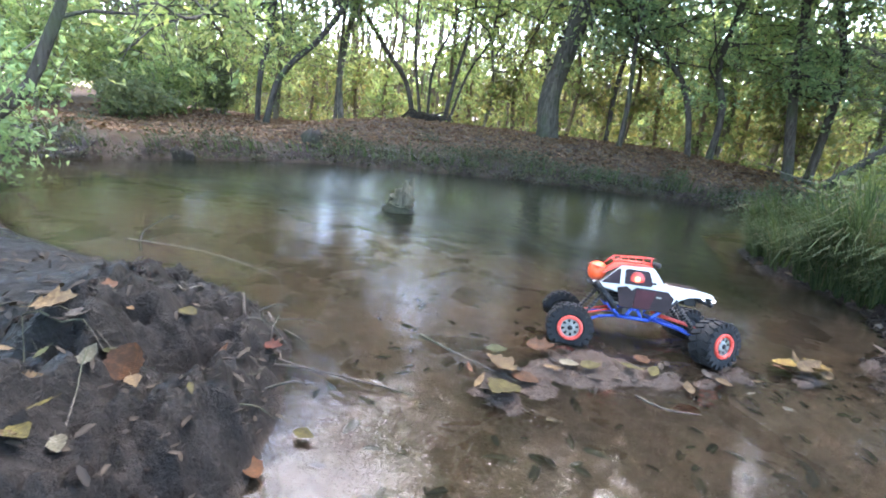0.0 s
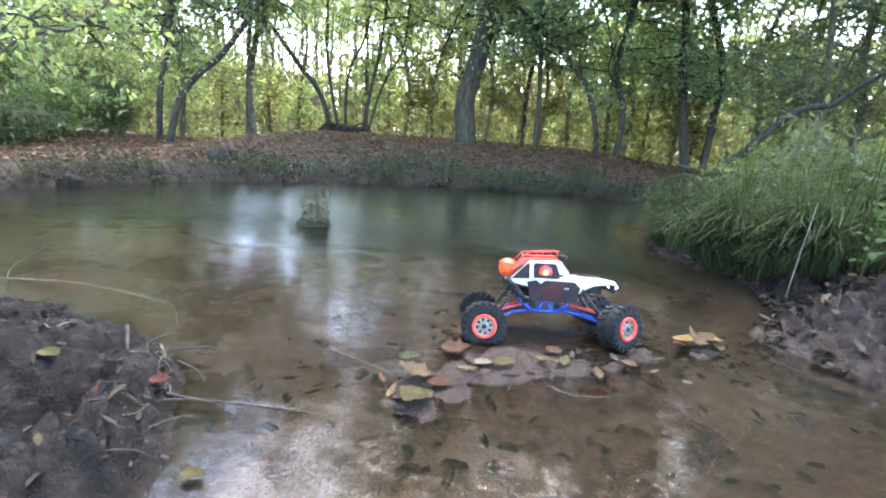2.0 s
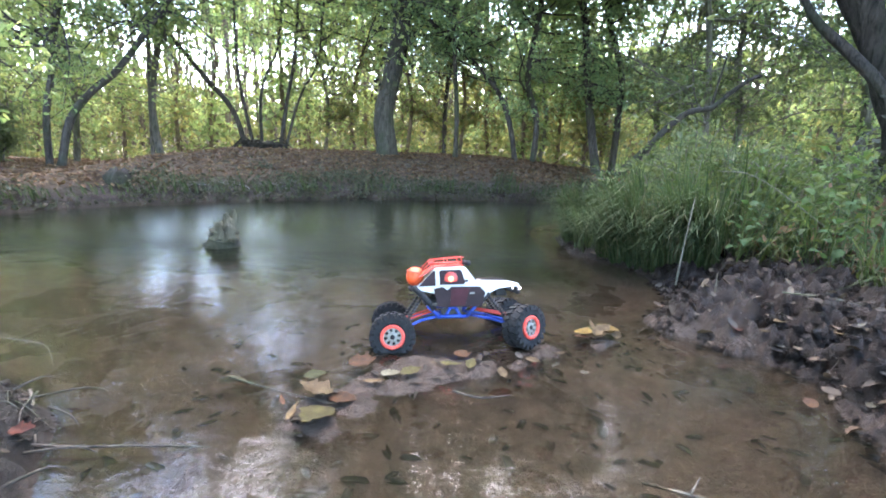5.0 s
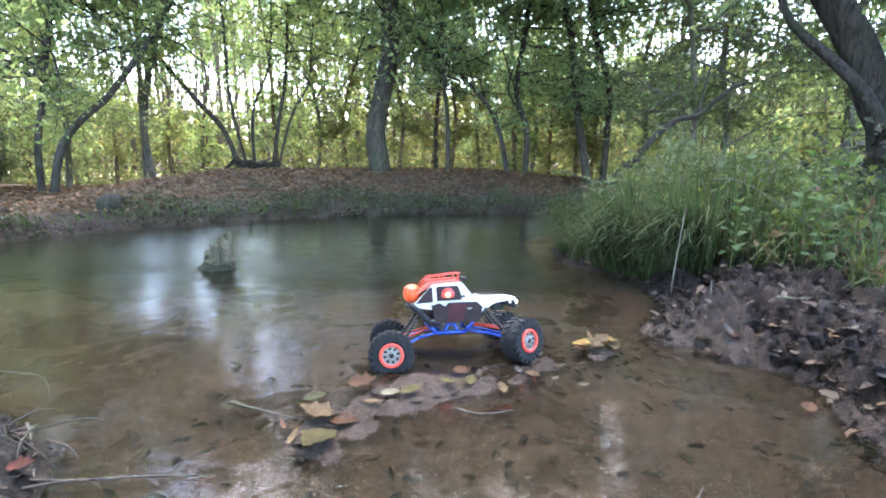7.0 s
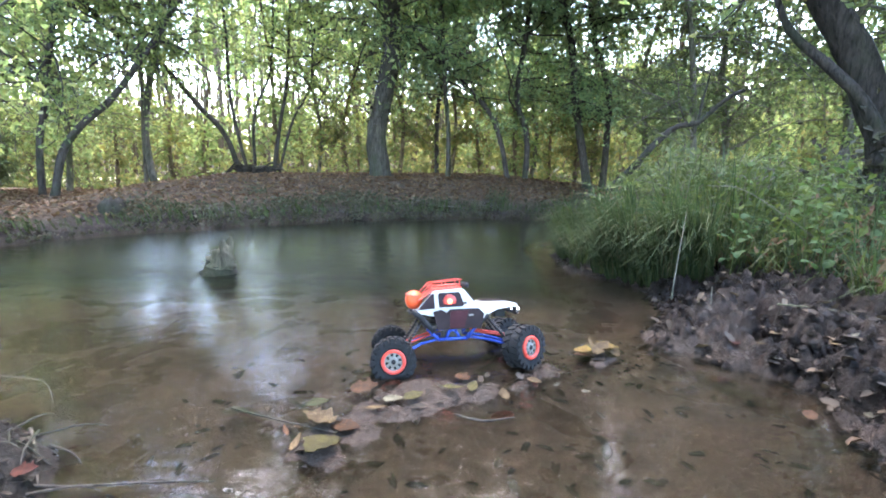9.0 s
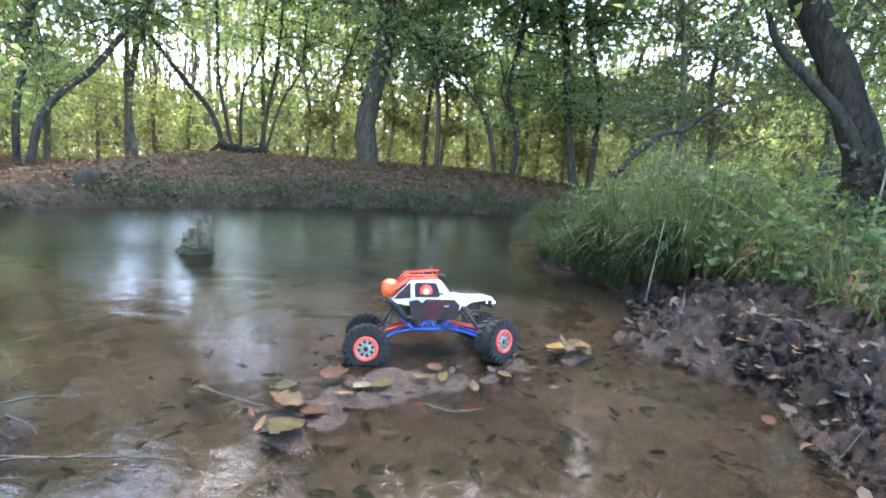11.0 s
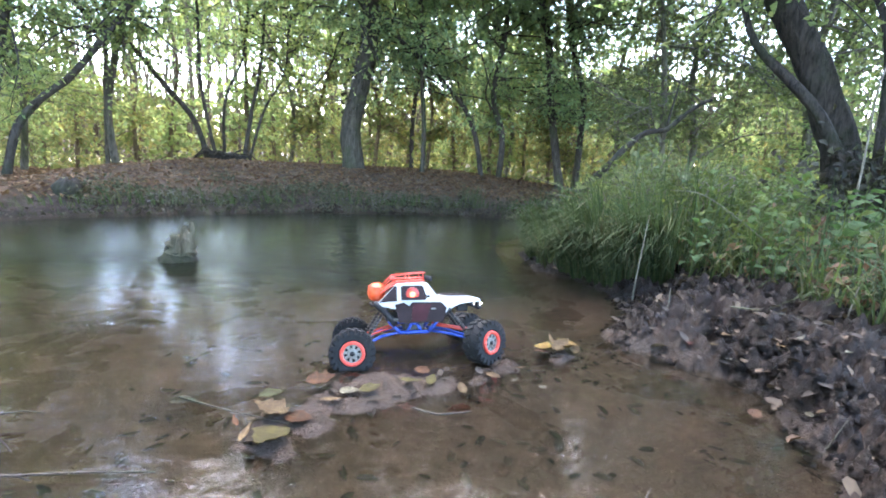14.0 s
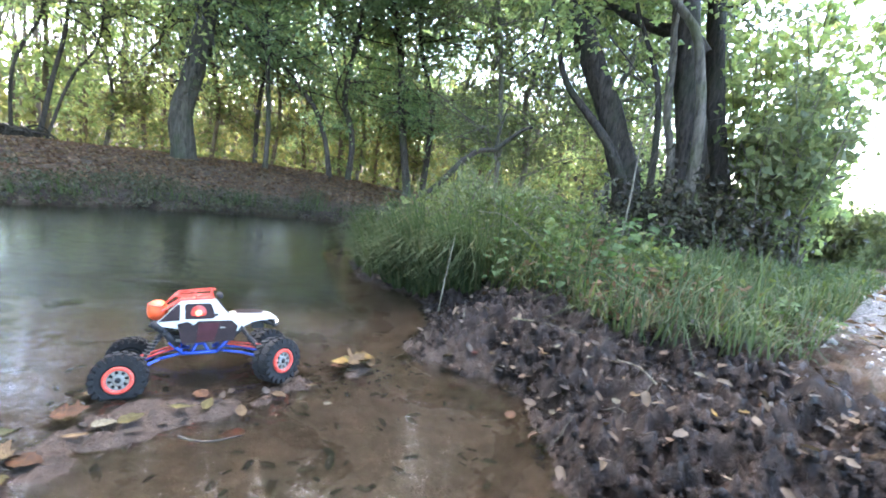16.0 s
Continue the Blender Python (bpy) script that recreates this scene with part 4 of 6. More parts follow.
b.inputs["Emission Color"].default_value, b.inputs["Emission Strength"].default_value = (1.0, 0.16, 0.08, 1), 0.5
# emission fading outward on a disc, imitating the red lamp's halo
LED_HALO, n, l, b = material("red_led_halo", 0.4)
b.inputs["Base Color"].default_value = (0.1, 0.01, 0.01, 1)
b.inputs["Emission Color"].default_value = (1.0, 0.1, 0.07, 1)
fall = n.new("ShaderNodeTexGradient")
fall.gradient_type = "SPHERICAL"
mp = n.new("ShaderNodeMapping")
mp.inputs["Scale"].default_value = (48, 48, 48)
l.new(n.new("ShaderNodeTexCoord").outputs["Object"], mp.inputs[0])
l.new(mp.outputs[0], fall.inputs[0])
gl = n.new("ShaderNodeMath")
gl.operation = "POWER"
l.new(fall.outputs["Fac"], gl.inputs[0])
gl.inputs[1].default_value = 2.0
gs = n.new("ShaderNodeMath")
gs.operation = "MULTIPLY"
l.new(gl.outputs[0], gs.inputs[0])
gs.inputs[1].default_value = 0.32
l.new(gs.outputs[0], b.inputs["Emission Strength"])
LAMP, n, l, b = material("clear_lamp", 0.1)
b.inputs["Base Color"].default_value = (0.9, 0.9, 0.92, 1)
b.inputs["Emission Color"].default_value, b.inputs["Emission Strength"].default_value = (0.9, 0.95, 1.0, 1), 0.6


def part(name, bm, mat, parent, label="", smooth=False):
    me = bpy.data.meshes.new(name)
    bmesh.ops.recalc_face_normals(bm, faces=bm.faces)
    bm.to_mesh(me)
    bm.free()
    for p in me.polygons:
        p.use_smooth = smooth
    me.materials.append(mat)
    o = new(name, me)
    o.parent = parent
    return tagged(o, label) if label else o


def prism(profile, y0, y1, top=1.0, z0=0.0, z1=1.0, bevel=0.0015, bm=None):
    """A side profile in x, z swept across y; the width narrows to the share top between the heights z0 and z1."""
    bm = bm or bmesh.new()
    rings = []
    mid = (y0 + y1) / 2
    for y in (y0, y1):
        rings.append([bm.verts.new((x, mid + (y - mid) * (1 + (top - 1) * min(1, max(0, (z - z0) / (z1 - z0)))), z)) for x, z in profile])
    k = len(profile)
    made = [bm.faces.new(rings[0]), bm.faces.new(rings[1][::-1])]
    for q in range(k):
        made.append(bm.faces.new((rings[0][q], rings[1][q], rings[1][(q + 1) % k], rings[0][(q + 1) % k])))
    if bevel:
        edges = list({e for f in made for e in f.edges})
        bmesh.ops.bevel(bm, geom=edges, offset=bevel, segments=2, affect="EDGES", profile=0.6)
    return bm


def rod(points, rad, bm=None, sides=8):
    """A round bar along straight pieces, with capped ends."""
    bm = bm or bmesh.new()
    for p, q in zip(points[:-1], points[1:]):
        p, q = Vector(p), Vector(q)
        m = Matrix.Translation((p + q) / 2) @ (q - p).to_track_quat("Z", "Y").to_matrix().to_4x4()
        bmesh.ops.create_cone(bm, cap_ends=True, segments=sides, radius1=rad, radius2=rad, depth=(q - p).length + rad * 0.8, matrix=m)
    return bm


def lathe(profile, sides=40, bm=None):
    """A profile of (radius, y) turned round the y axis."""
    bm = bm or bmesh.new()
    rings = []
    for r_, y in profile:
        rings.append([bm.verts.new((r_ * math.cos(2 * math.pi * k / sides), y, r_ * math.sin(2 * math.pi * k / sides))) for k in range(sides)])
    for a_, b_ in zip(rings[:-1], rings[1:]):
        for k in range(sides):
            bm.faces.new((a_[k], a_[(k + 1) % sides], b_[(k + 1) % sides], b_[k]))
    return bm


def box(size, m, bm=None, bevel=0.001):
    bm = bm or bmesh.new()
    g = bmesh.ops.create_cube(bm, size=1, matrix=m @ Matrix.Diagonal((*size, 1)))
    if bevel:
        bmesh.ops.bevel(bm, geom=list({e for v in g["verts"] for e in v.link_edges}), offset=bevel, segments=2, affect="EDGES", profile=0.6)
    return bm


lug_mesh = {}
for s_ in (-1, 1):
    # a tread block with its shoulder knob
    bm = box((0.007, 0.0192, 0.0105), Matrix.Translation((0.0503, s_ * 0.0139, 0)) @ Matrix.Rotation(0.35 * s_, 4, "X"), None, 0)
    box((0.01, 0.006, 0.0085), Matrix.Translation((0.0465, s_ * 0.0225, 0)), bm, 0)
    lug_mesh[s_] = bpy.data.meshes.new("tread_lug")
    bm.to_mesh(lug_mesh[s_])
    bm.free()
    lug_mesh[s_].materials.append(RUBBER)


def wheel(parent, x, y, z, side, steer):
    """side: -1 for the right-hand wheels, whose face looks to -y."""
    w = new("wheel")
    w.parent = parent
    w.matrix_local = pose(x, y, z, 0, 0, steer + (0 if side < 0 else 180))
    R, W = 0.053, 0.048
    h = W / 2
    tyre = lathe([(0.027, -h * 0.82), (0.033, -h), (0.043, -h), (0.0495, -h * 0.8), (0.0505, -h * 0.3), (0.0505, h * 0.3), (0.0495, h * 0.8), (0.043, h), (0.033, h), (0.027, h * 0.82), (0.027, -h * 0.82)])
    part("tyre", tyre, RUBBER, w, "chunky black rubber off-road tyre")
    lugs = 20
    for k in range(lugs):
        for s_ in (-1, 1):
            lug = new("tread_lug", lug_mesh[s_])
            lug.parent = w
            lug.matrix_local = Matrix.Rotation(-2 * math.pi * (k + (0.5 if s_ > 0 else 0)) / lugs, 4, "Y")
    ring = lathe([(0.021, -h * 0.98), (0.022, -h * 1.08), (0.0275, -h * 1.1), (0.029, -h * 1.0), (0.028, -h * 0.7), (0.021, -h * 0.7), (0.021, -h * 0.98)])
    for k in range(12):
        a = 2 * math.pi * k / 12
        box((0.003, 0.002, 0.003), Matrix.Rotation(-a, 4, "Y") @ Matrix.Translation((0.0248, -h * 1.12, 0)), ring, 0.0004)
    part("beadlock_ring", ring, RED, w, "bright red bead-lock ring", True)
    rim = bmesh.new()
    sides = 48
    for y0 in (-h * 0.88,):
        outer = [rim.verts.new((0.0215 * math.cos(2 * math.pi * k / sides), y0, 0.0215 * math.sin(2 * math.pi * k / sides))) for k in range(sides)]
        inner = [rim.verts.new((0.0088 * math.cos(2 * math.pi * k / sides), y0 - 0.0015, 0.0088 * math.sin(2 * math.pi * k / sides))) for k in range(sides)]
        mid_o = [rim.verts.new((0.0192 * math.cos(2 * math.pi * k / sides), y0, 0.0192 * math.sin(2 * math.pi * k / sides))) for k in range(sides)]
        mid_i = [rim.verts.new((0.0118 * math.cos(2 * math.pi * k / sides), y0, 0.0118 * math.sin(2 * math.pi * k / sides))) for k in range(sides)]
        centre = rim.verts.new((0, y0 - 0.002, 0))
        for k in range(sides):
            k2 = (k + 1) % sides
            rim.faces.new((outer[k], outer[k2], mid_o[k2], mid_o[k]))
            if k % 6 >= 3:
                rim.faces.new((mid_o[k], mid_o[k2], mid_i[k2], mid_i[k]))
            rim.faces.new((mid_i[k], mid_i[k2], inner[k2], inner[k]))
            rim.faces.new((inner[k], inner[k2], centre))
        ext = bmesh.ops.extrude_face_region(rim, geom=list(rim.faces))
        bmesh.ops.translate(rim, verts=[v for v in ext["geom"] if isinstance(v, bmesh.types.BMVert)], vec=(0, 0.004, 0))
    part("rim", rim, SILVER, w, "silver alloy rim with eight round holes")
    part("hub", lathe([(0.0, -h * 1.02), (0.0055, -h * 1.0), (0.006, -h * 0.9), (0.007, -h * 0.8)], 12), BLACK, w, "", True)
    part("backing", lathe([(0.0, -h * 0.5), (0.026, -h * 0.5), (0.026, h * 0.8), (0.0, h * 0.8)], 24), BLACK, w)
    return w


car = thing("model_crawler", (0, 0, 0), "white and orange radio-controlled rock crawler standing in muddy shallows", "model car")
R_W = 0.053
wheel(car, -0.16, -0.1, R_W, -1, 0)
wheel(car, -0.16, 0.1, R_W + 0.004, 1, 0)
wheel(car, 0.16, -0.1, R_W + 0.012, -1, 32)
wheel(car, 0.16, 0.1, R_W + 0.008, 1, 32)
# axles
for x, z in ((-0.16, R_W), (0.16, R_W + 0.01)):
    bm = rod([(x, -0.07, z), (x, 0.07, z)], 0.009)
    bmesh.ops.create_uvsphere(bm, u_segments=14, v_segments=10, radius=0.02, matrix=Matrix.Translation((x, 0.012, z)) @ Matrix.Diagonal((1, 0.8, 1, 1)))
    part("axle", bm, BLACK, car, "", True)
    part("diff_cover", box((0.006, 0.03, 0.03), pose(x + (0.02 if x > 0 else -0.02), 0.012, z), None, 0.004), BLUE, car)
# cab
part("cab", prism([(-0.112, 0.15), (-0.105, 0.155), (-0.062, 0.203), (0.012, 0.207), (0.018, 0.203), (0.046, 0.165), (0.05, 0.14), (-0.04, 0.135)], -0.056, 0.056, 0.8, 0.15, 0.207, 0.003), WHITE, car, "white polycarbonate cab shell")
for s_ in (-1, 1):
    def side_panel(name, prof, mat, lift=0.0012, lab=""):
        bm = bmesh.new()
        vs, vb = [], []
        for x, z in prof:
            half = 0.056 * (1 + (0.8 - 1) * min(1, max(0, (z - 0.15) / 0.057)))
            vs.append(bm.verts.new((x, s_ * (half + lift), z)))
            vb.append(bm.verts.new((x, s_ * (half - 0.003), z)))
        bm.faces.new(vs)
        bm.faces.new(vb[::-1])
        for k in range(len(prof)):
            k2 = (k + 1) % len(prof)
            bm.faces.new((vs[k], vb[k], vb[k2], vs[k2]))
        return part(name, bm, mat, car, lab)
    side_panel("side_window", [(-0.05, 0.162), (-0.051, 0.194), (-0.046, 0.198), (0.002, 0.198), (0.006, 0.194), (0.014, 0.168), (0.01, 0.162)], TINT, 0.0012, "smoked side window")
    side_panel("rear_window", [(-0.104, 0.158), (-0.066, 0.197), (-0.061, 0.196), (-0.061, 0.16)], TINT, 0.0012, "smoked rear window")
    part("side_panel", prism([(-0.056, 0.106), (-0.066, 0.152), (-0.044, 0.157), (-0.032, 0.147), (-0.022, 0.157), (0.05, 0.156), (0.064, 0.142), (0.055, 0.106)], s_ * 0.0545, s_ * 0.0585, 1, 0, 1, 0.0008), TINT, car, "dark lower body side")
    part("door_tint", prism([(-0.026, 0.11), (-0.022, 0.152), (0.024, 0.152), (0.012, 0.11)], s_ * 0.058, s_ * 0.0593, 1, 0, 1, 0.0004), MAROON, car)
    part("badge", box((0.012, 0.001, 0.004), pose(0.03, s_ * 0.0592, 0.14), None, 0.0004), SILVER, car)
    part("mirror", box((0.007, 0.006, 0.005), pose(0.017, s_ * 0.056, 0.171), None, 0.001), BLACK, car)
    bm = rod([(-0.068, s_ * 0.05, 0.113), (0.055, s_ * 0.05, 0.113)], 0.004)
    part("slider", bm, GREY, car, "mud-caked side rail", True)
    # blue chassis truss
    bm = rod([(-0.07, s_ * 0.045, 0.114), (-0.042, s_ * 0.043, 0.086), (0.028, s_ * 0.043, 0.086), (0.06, s_ * 0.045, 0.12)], 0.0048)
    rod([(-0.026, s_ * 0.043, 0.086), (-0.014, s_ * 0.043, 0.108), (0.0, s_ * 0.043, 0.108), (0.012, s_ * 0.043, 0.086)], 0.004, bm)
    rod([(-0.012, s_ * 0.035, 0.112), (-0.055, s_ * 0.035, 0.108)], 0.003, bm)
    part("chassis_truss", bm, BLUE, car, "bright blue alloy chassis truss", True)
    for end in (-1, 1):
        zt = R_W + (0.01 if end > 0 else 0)
        part("lower_link", rod([(end * 0.035, s_ * 0.034, 0.088), (end * 0.09, s_ * 0.045, 0.078), (end * 0.15, s_ * 0.05, zt - 0.004)], 0.0035), BLUE, car, "blue lower suspension link", True)
        part("upper_link", rod([(end * 0.05, s_ * 0.02, 0.1), (end * 0.145, s_ * 0.03, zt + 0.018)], 0.0025), RED, car, "red upper suspension link", True)
        bm = rod([(end * 0.085, s_ * 0.045, 0.135), (end * 0.135, s_ * 0.052, zt + 0.008)], 0.0035)
        shock = part("shock_absorber", bm, BLACK, car, "", True)
        bm = bmesh.new()
        p0, p1 = Vector((end * 0.092, s_ * 0.046, 0.127)), Vector((end * 0.13, s_ * 0.051, zt + 0.016))
        ax = (p1 - p0).normalized()
        u_ = ax.orthogonal().normalized()
        v_ = ax.cross(u_)
        coil = [p0.lerp(p1, k / 60) + (u_ * math.cos(k * 0.84) + v_ * math.sin(k * 0.84)) * 0.006 for k in range(61)]
        rod(coil, 0.0011, bm, 5)
        part("spring", bm, GREY, shock, "", True)
    part("rear_brace", rod([(-0.056, s_ * 0.046, 0.108), (-0.082, s_ * 0.05, 0.14), (-0.104, s_ * 0.052, 0.16)], 0.008), BLACK, car, "", True)
    part("front_brace", rod([(0.06, s_ * 0.04, 0.115), (0.085, s_ * 0.044, 0.142)], 0.006), BLACK, car, "", True)
    part("bumper_arm", rod([(0.12, s_ * 0.03, 0.15), (0.15, s_ * 0.032, 0.138)], 0.004), BLACK, car, "", True)
    lamp = part("headlight", lathe([(0.0, -0.004), (0.006, -0.004), (0.007, 0.0), (0.0065, 0.006), (0.0, 0.006)], 16), BLACK, car, "", True)
    lamp.matrix_local = pose(0.152, s_ * 0.03, 0.146, 0, 0, 90)
    lens = part("lens", lathe([(0.0, -0.0062), (0.003, -0.006), (0.0055, -0.0042), (0.0, -0.004)], 14), LAMP, lamp, "", True)
    for zz, yy in ((0.141, 0.018), (0.149, 0.043)):
        part("marker_light", box((0.005, 0.006, 0.006), pose(0.157, s_ * yy, zz), None, 0.0018), LAMP, car)
# hood, tail and floor
part("hood", prism([(0.03, 0.138), (0.042, 0.166), (0.06, 0.17), (0.125, 0.168), (0.15, 0.163), (0.158, 0.156), (0.15, 0.153), (0.128, 0.155), (0.1, 0.151), (0.08, 0.142), (0.066, 0.128), (0.058, 0.127), (0.05, 0.14)], -0.048, 0.048, 0.86, 0.15, 0.172, 0.002), WHITE, car, "white bonnet with arched wing edges")
part("hood_panel", prism([(0.062, 0.1722), (0.064, 0.1736), (0.125, 0.1716), (0.126, 0.1702)], -0.03, 0.03, 1, 0, 1, 0.0004), TINT, car, "matt black bonnet panel")
part("windscreen", prism([(0.0205, 0.2015), (0.0222, 0.2025), (0.0445, 0.1725), (0.043, 0.171)], -0.04, 0.04, 1, 0, 1, 0.0004), TINT, car)
part("tail_bar", rod([(-0.1, -0.045, 0.153), (-0.122, -0.042, 0.15), (-0.122, 0.042, 0.15), (-0.1, 0.045, 0.153)], 0.0028), BLACK, car, "", True)
part("floor_pan", box((0.15, 0.075, 0.016), pose(-0.003, 0, 0.122), None, 0.003), BLACK, car)
part("gearbox", box((0.05, 0.05, 0.03), pose(-0.005, 0, 0.1), None, 0.004), GREY, car)
part("battery", box((0.03, 0.028, 0.022), pose(0.115, 0, 0.138), None, 0.003), BLACK, car)
part("bumper", rod([(0.15, -0.045, 0.138), (0.158, -0.03, 0.138), (0.158, 0.03, 0.138), (0.15, 0.045, 0.138)], 0.0045), BLACK, car, "", True)
# red roof tray, rack and orange spare drum
part("roof_tray", prism([(-0.1, 0.178), (-0.1, 0.182), (-0.06, 0.2085), (0.012, 0.2112), (0.013, 0.2085), (-0.06, 0.2055)], -0.04, 0.04, 1, 0, 1, 0.001), RED, car, "red roof tray")
rack = part("roof_rack", rod([(-0.098, -0.038, 0.192), (-0.066, -0.04, 0.2235), (0.006, -0.04, 0.2295), (0.014, -0.03, 0.2295), (0.014, 0.03, 0.2295), (0.006, 0.04, 0.2295), (-0.066, 0.04, 0.2235), (-0.098, 0.038, 0.192), (-0.098, -0.038, 0.192)], 0.0012), RED, car, "red tubular roof rack", True)
for x, z in ((-0.066, 0.2235), (-0.03, 0.2265), (0.006, 0.2295)):
    for s_ in (-1, 1):
        part("upright", rod([(x, s_ * 0.04, z), (x + 0.002, s_ * 0.038, z - 0.0165)], 0.0012), RED, rack, "", True)
for x in (-0.07, -0.045, -0.02, 0.004):
    part("cross_bar", rod([(x, -0.038, 0.2145), (x, 0.038, 0.2145)], 0.001), RED, rack, "", True)
for s_ in (-0.026, 0, 0.026):
    part("long_bar", rod([(-0.07, s_, 0.2145), (0.01, s_, 0.217)], 0.001), RED, rack, "", True)
drum = part("spare_drum", lathe([(0.0, -0.021), (0.011, -0.0205), (0.0185, -0.0165), (0.0232, -0.009), (0.0245, 0.0), (0.0232, 0.009), (0.0185, 0.0165), (0.011, 0.0205), (0.0, 0.021)], 28), ORANGE, car, "orange round spare drum", True)
drum.matrix_local = pose(-0.109, 0, 0.181, 0, 0, 90) @ pose(0, 0, 0, 0, 0, 12)
part("drum_strap", rod([(-0.1, -0.03, 0.19), (-0.128, -0.02, 0.196), (-0.128, 0.02, 0.196), (-0.1, 0.03, 0.19)], 0.0016), RED, car, "", True)
for s_ in (-0.03, -0.01, 0.01, 0.03):
    spot = part("spot_lamp", lathe([(0.0, -0.005), (0.006, -0.005), (0.007, 0.0), (0.005, 0.006), (0.0, 0.007)], 14), BLACK, car, "black roof spot lamp", True)
    spot.matrix_local = pose(0.026, s_, 0.214, 0, 0, 90)
for s_ in (-1, 1):
    led = part("warning_led", lathe([(0.0, -0.003), (0.005, -0.003), (0.0075, -0.0015), (0.0075, 0.001), (0.0, 0.001)], 16), LED_RED, car, "glowing red lamp inside the side window", True)
    led.matrix_local = pose(-0.022, s_ * 0.0515, 0.176, 0, 0, 0 if s_ < 0 else 180)
    # added disc that paints the lamp's glow onto the window
    glow = part("lamp_halo", lathe([(0.0, -0.0022), (0.0165, -0.0022), (0.0172, -0.001), (0.0172, 0.001), (0.0, 0.001)], 20), LED_HALO, car, "added glowing disc imitating the red lamp's halo", True)
    glow.matrix_local = pose(-0.022, s_ * 0.0512, 0.177, 0, 0, 0 if s_ < 0 else 180)
part("aerial_wire", rod([(-0.128, -0.055, 0.139), (-0.1, -0.052, 0.14), (-0.07, -0.05, 0.138)], 0.0012), BLACK, car, "", True)
# the body rides high and forward on its springs
BODY = ("cab", "side_window", "rear_window", "side_panel", "door_tint", "badge", "mirror", "slider", "bumper_arm", "headlight", "marker_light", "hood", "hood_panel", "windscreen", "tail_bar", "battery", "bumper", "roof_tray", "roof_rack", "spare_drum", "drum_strap", "spot_lamp", "warning_led", "lamp_halo", "aerial_wire")
for o in car.children:
    if o.name.split(".")[0] in BODY:
        o.matrix_basis = Matrix.Translation((0.01, 0, 0.005)) @ o.matrix_basis
car.matrix_world = pose(0.034, 1.218, -0.042, -13, -1.5, 8) @ Matrix.Diagonal((1.06, 1.06, 1.06, 1))

# ---- stump, logs and roots ----
WETWOOD = bark("wet_black_wood", (0.008, 0.007, 0.006), (0.05, 0.042, 0.035), (0.03, 0.035, 0.014), 0.6)


def lump(name, at, size, mat, label, category, seed, rings=9, sides=16, rough_=0.25, parent=None):
    """A knobbly upright lump of wood."""
    r = np.random.default_rng(seed)
    v, f = [], []
    for k in range(rings):
        t = k / (rings - 1)
        rad = (1 - 0.35 * t) * (1 if t < 0.93 else 0.6)
        for q in range(sides):
            a = 2 * math.pi * q / sides
            w_ = 1 + rough_ * (math.sin(3 * a + seed + 2 * t) * 0.5 + r.normal() * 0.35)
            v.append((size[0] * rad * w_ * math.cos(a), size[1] * rad * w_ * math.sin(a), size[2] * t + (r.normal() * 0.012 if k == rings - 1 else 0)))
    v.append((0, 0, size[2] * 0.96))
    for k in range(rings - 1):
        for q in range(sides):
            f.append((k * sides + q, k * sides + (q + 1) % sides, (k + 1) * sides + (q + 1) % sides, (k + 1) * sides + q))
    top = (rings - 1) * sides
    me = bpy.data.meshes.new(name)
    me.from_pydata(v, [], f + [(top + q, top + (q + 1) % sides, len(v) - 1) for q in range(sides)])
    me.polygons.foreach_set("use_smooth", np.full(len(me.polygons), True))
    me.materials.append(mat)
    o = new(name, me)
    if parent is not None:
        o.parent = parent
        return o
    o.matrix_world = Matrix.Translation(at)
    return tagged(o, label, category)


WEATHERED = bark("weathered_wood", (0.045, 0.037, 0.026), (0.16, 0.135, 0.1), (0.06, 0.065, 0.03), 0.5)
stump = thing("stump", (-1.03, 2.1, -0.3), "dark rotten stump in the stream with a pale torn top", "stump")
lump("wood", None, (0.115, 0.095, 0.35), WETWOOD, "", "", 5, parent=stump)
top_ = lump("crown", None, (0.055, 0.045, 0.08), WEATHERED, "", "", 8, parent=stump, rough_=0.5)
top_.matrix_local = pose(0.018, 0, 0.335, 6, 12, 0)
tagged(top_, "pale split stump crown")
r = np.random.default_rng(401)
for k in range(9):
    # torn upright splinters of different heights
    a = 2 * math.pi * k / 9 + r.normal() * 0.2
    x, y, tall = math.cos(a) * 0.03 + 0.018, math.sin(a) * 0.026, r.uniform(0.05, 0.1) * (1.1 + 0.35 * math.cos(a - 0.4))
    w = Wood()
    w.tube(smooth_path([(x, y, 0.34), (x + 0.004 + r.normal() * 0.006, y, 0.34 + tall * 0.6), (x + 0.01 + r.normal() * 0.012, y + r.normal() * 0.01, 0.34 + tall)], 0.02), 0.022, 0.007, 6, 0.6, 0, 0.3)
    new("splinter", w.mesh("splinter", WEATHERED)).parent = stump
lump("root_stump", (-2.36, 3.36, 0.02), (0.11, 0.09, 0.2), WETWOOD, "dark mossy stump on the far water's edge", "stump", 9)
lump("drift_clump", (-2.72, 2.4, -0.06), (0.12, 0.06, 0.13), WETWOOD, "dark lump of driftwood at the stream's edge", "driftwood", 12)
root = thing("root_stool", (-2.6, 6.65, 0.25), "dark tangled root stool at the coppice's foot", "roots")
lump("stool", None, (0.3, 0.16, 0.16), WETWOOD, "", "", 14, parent=root)
w = Wood()
r = np.random.default_rng(402)
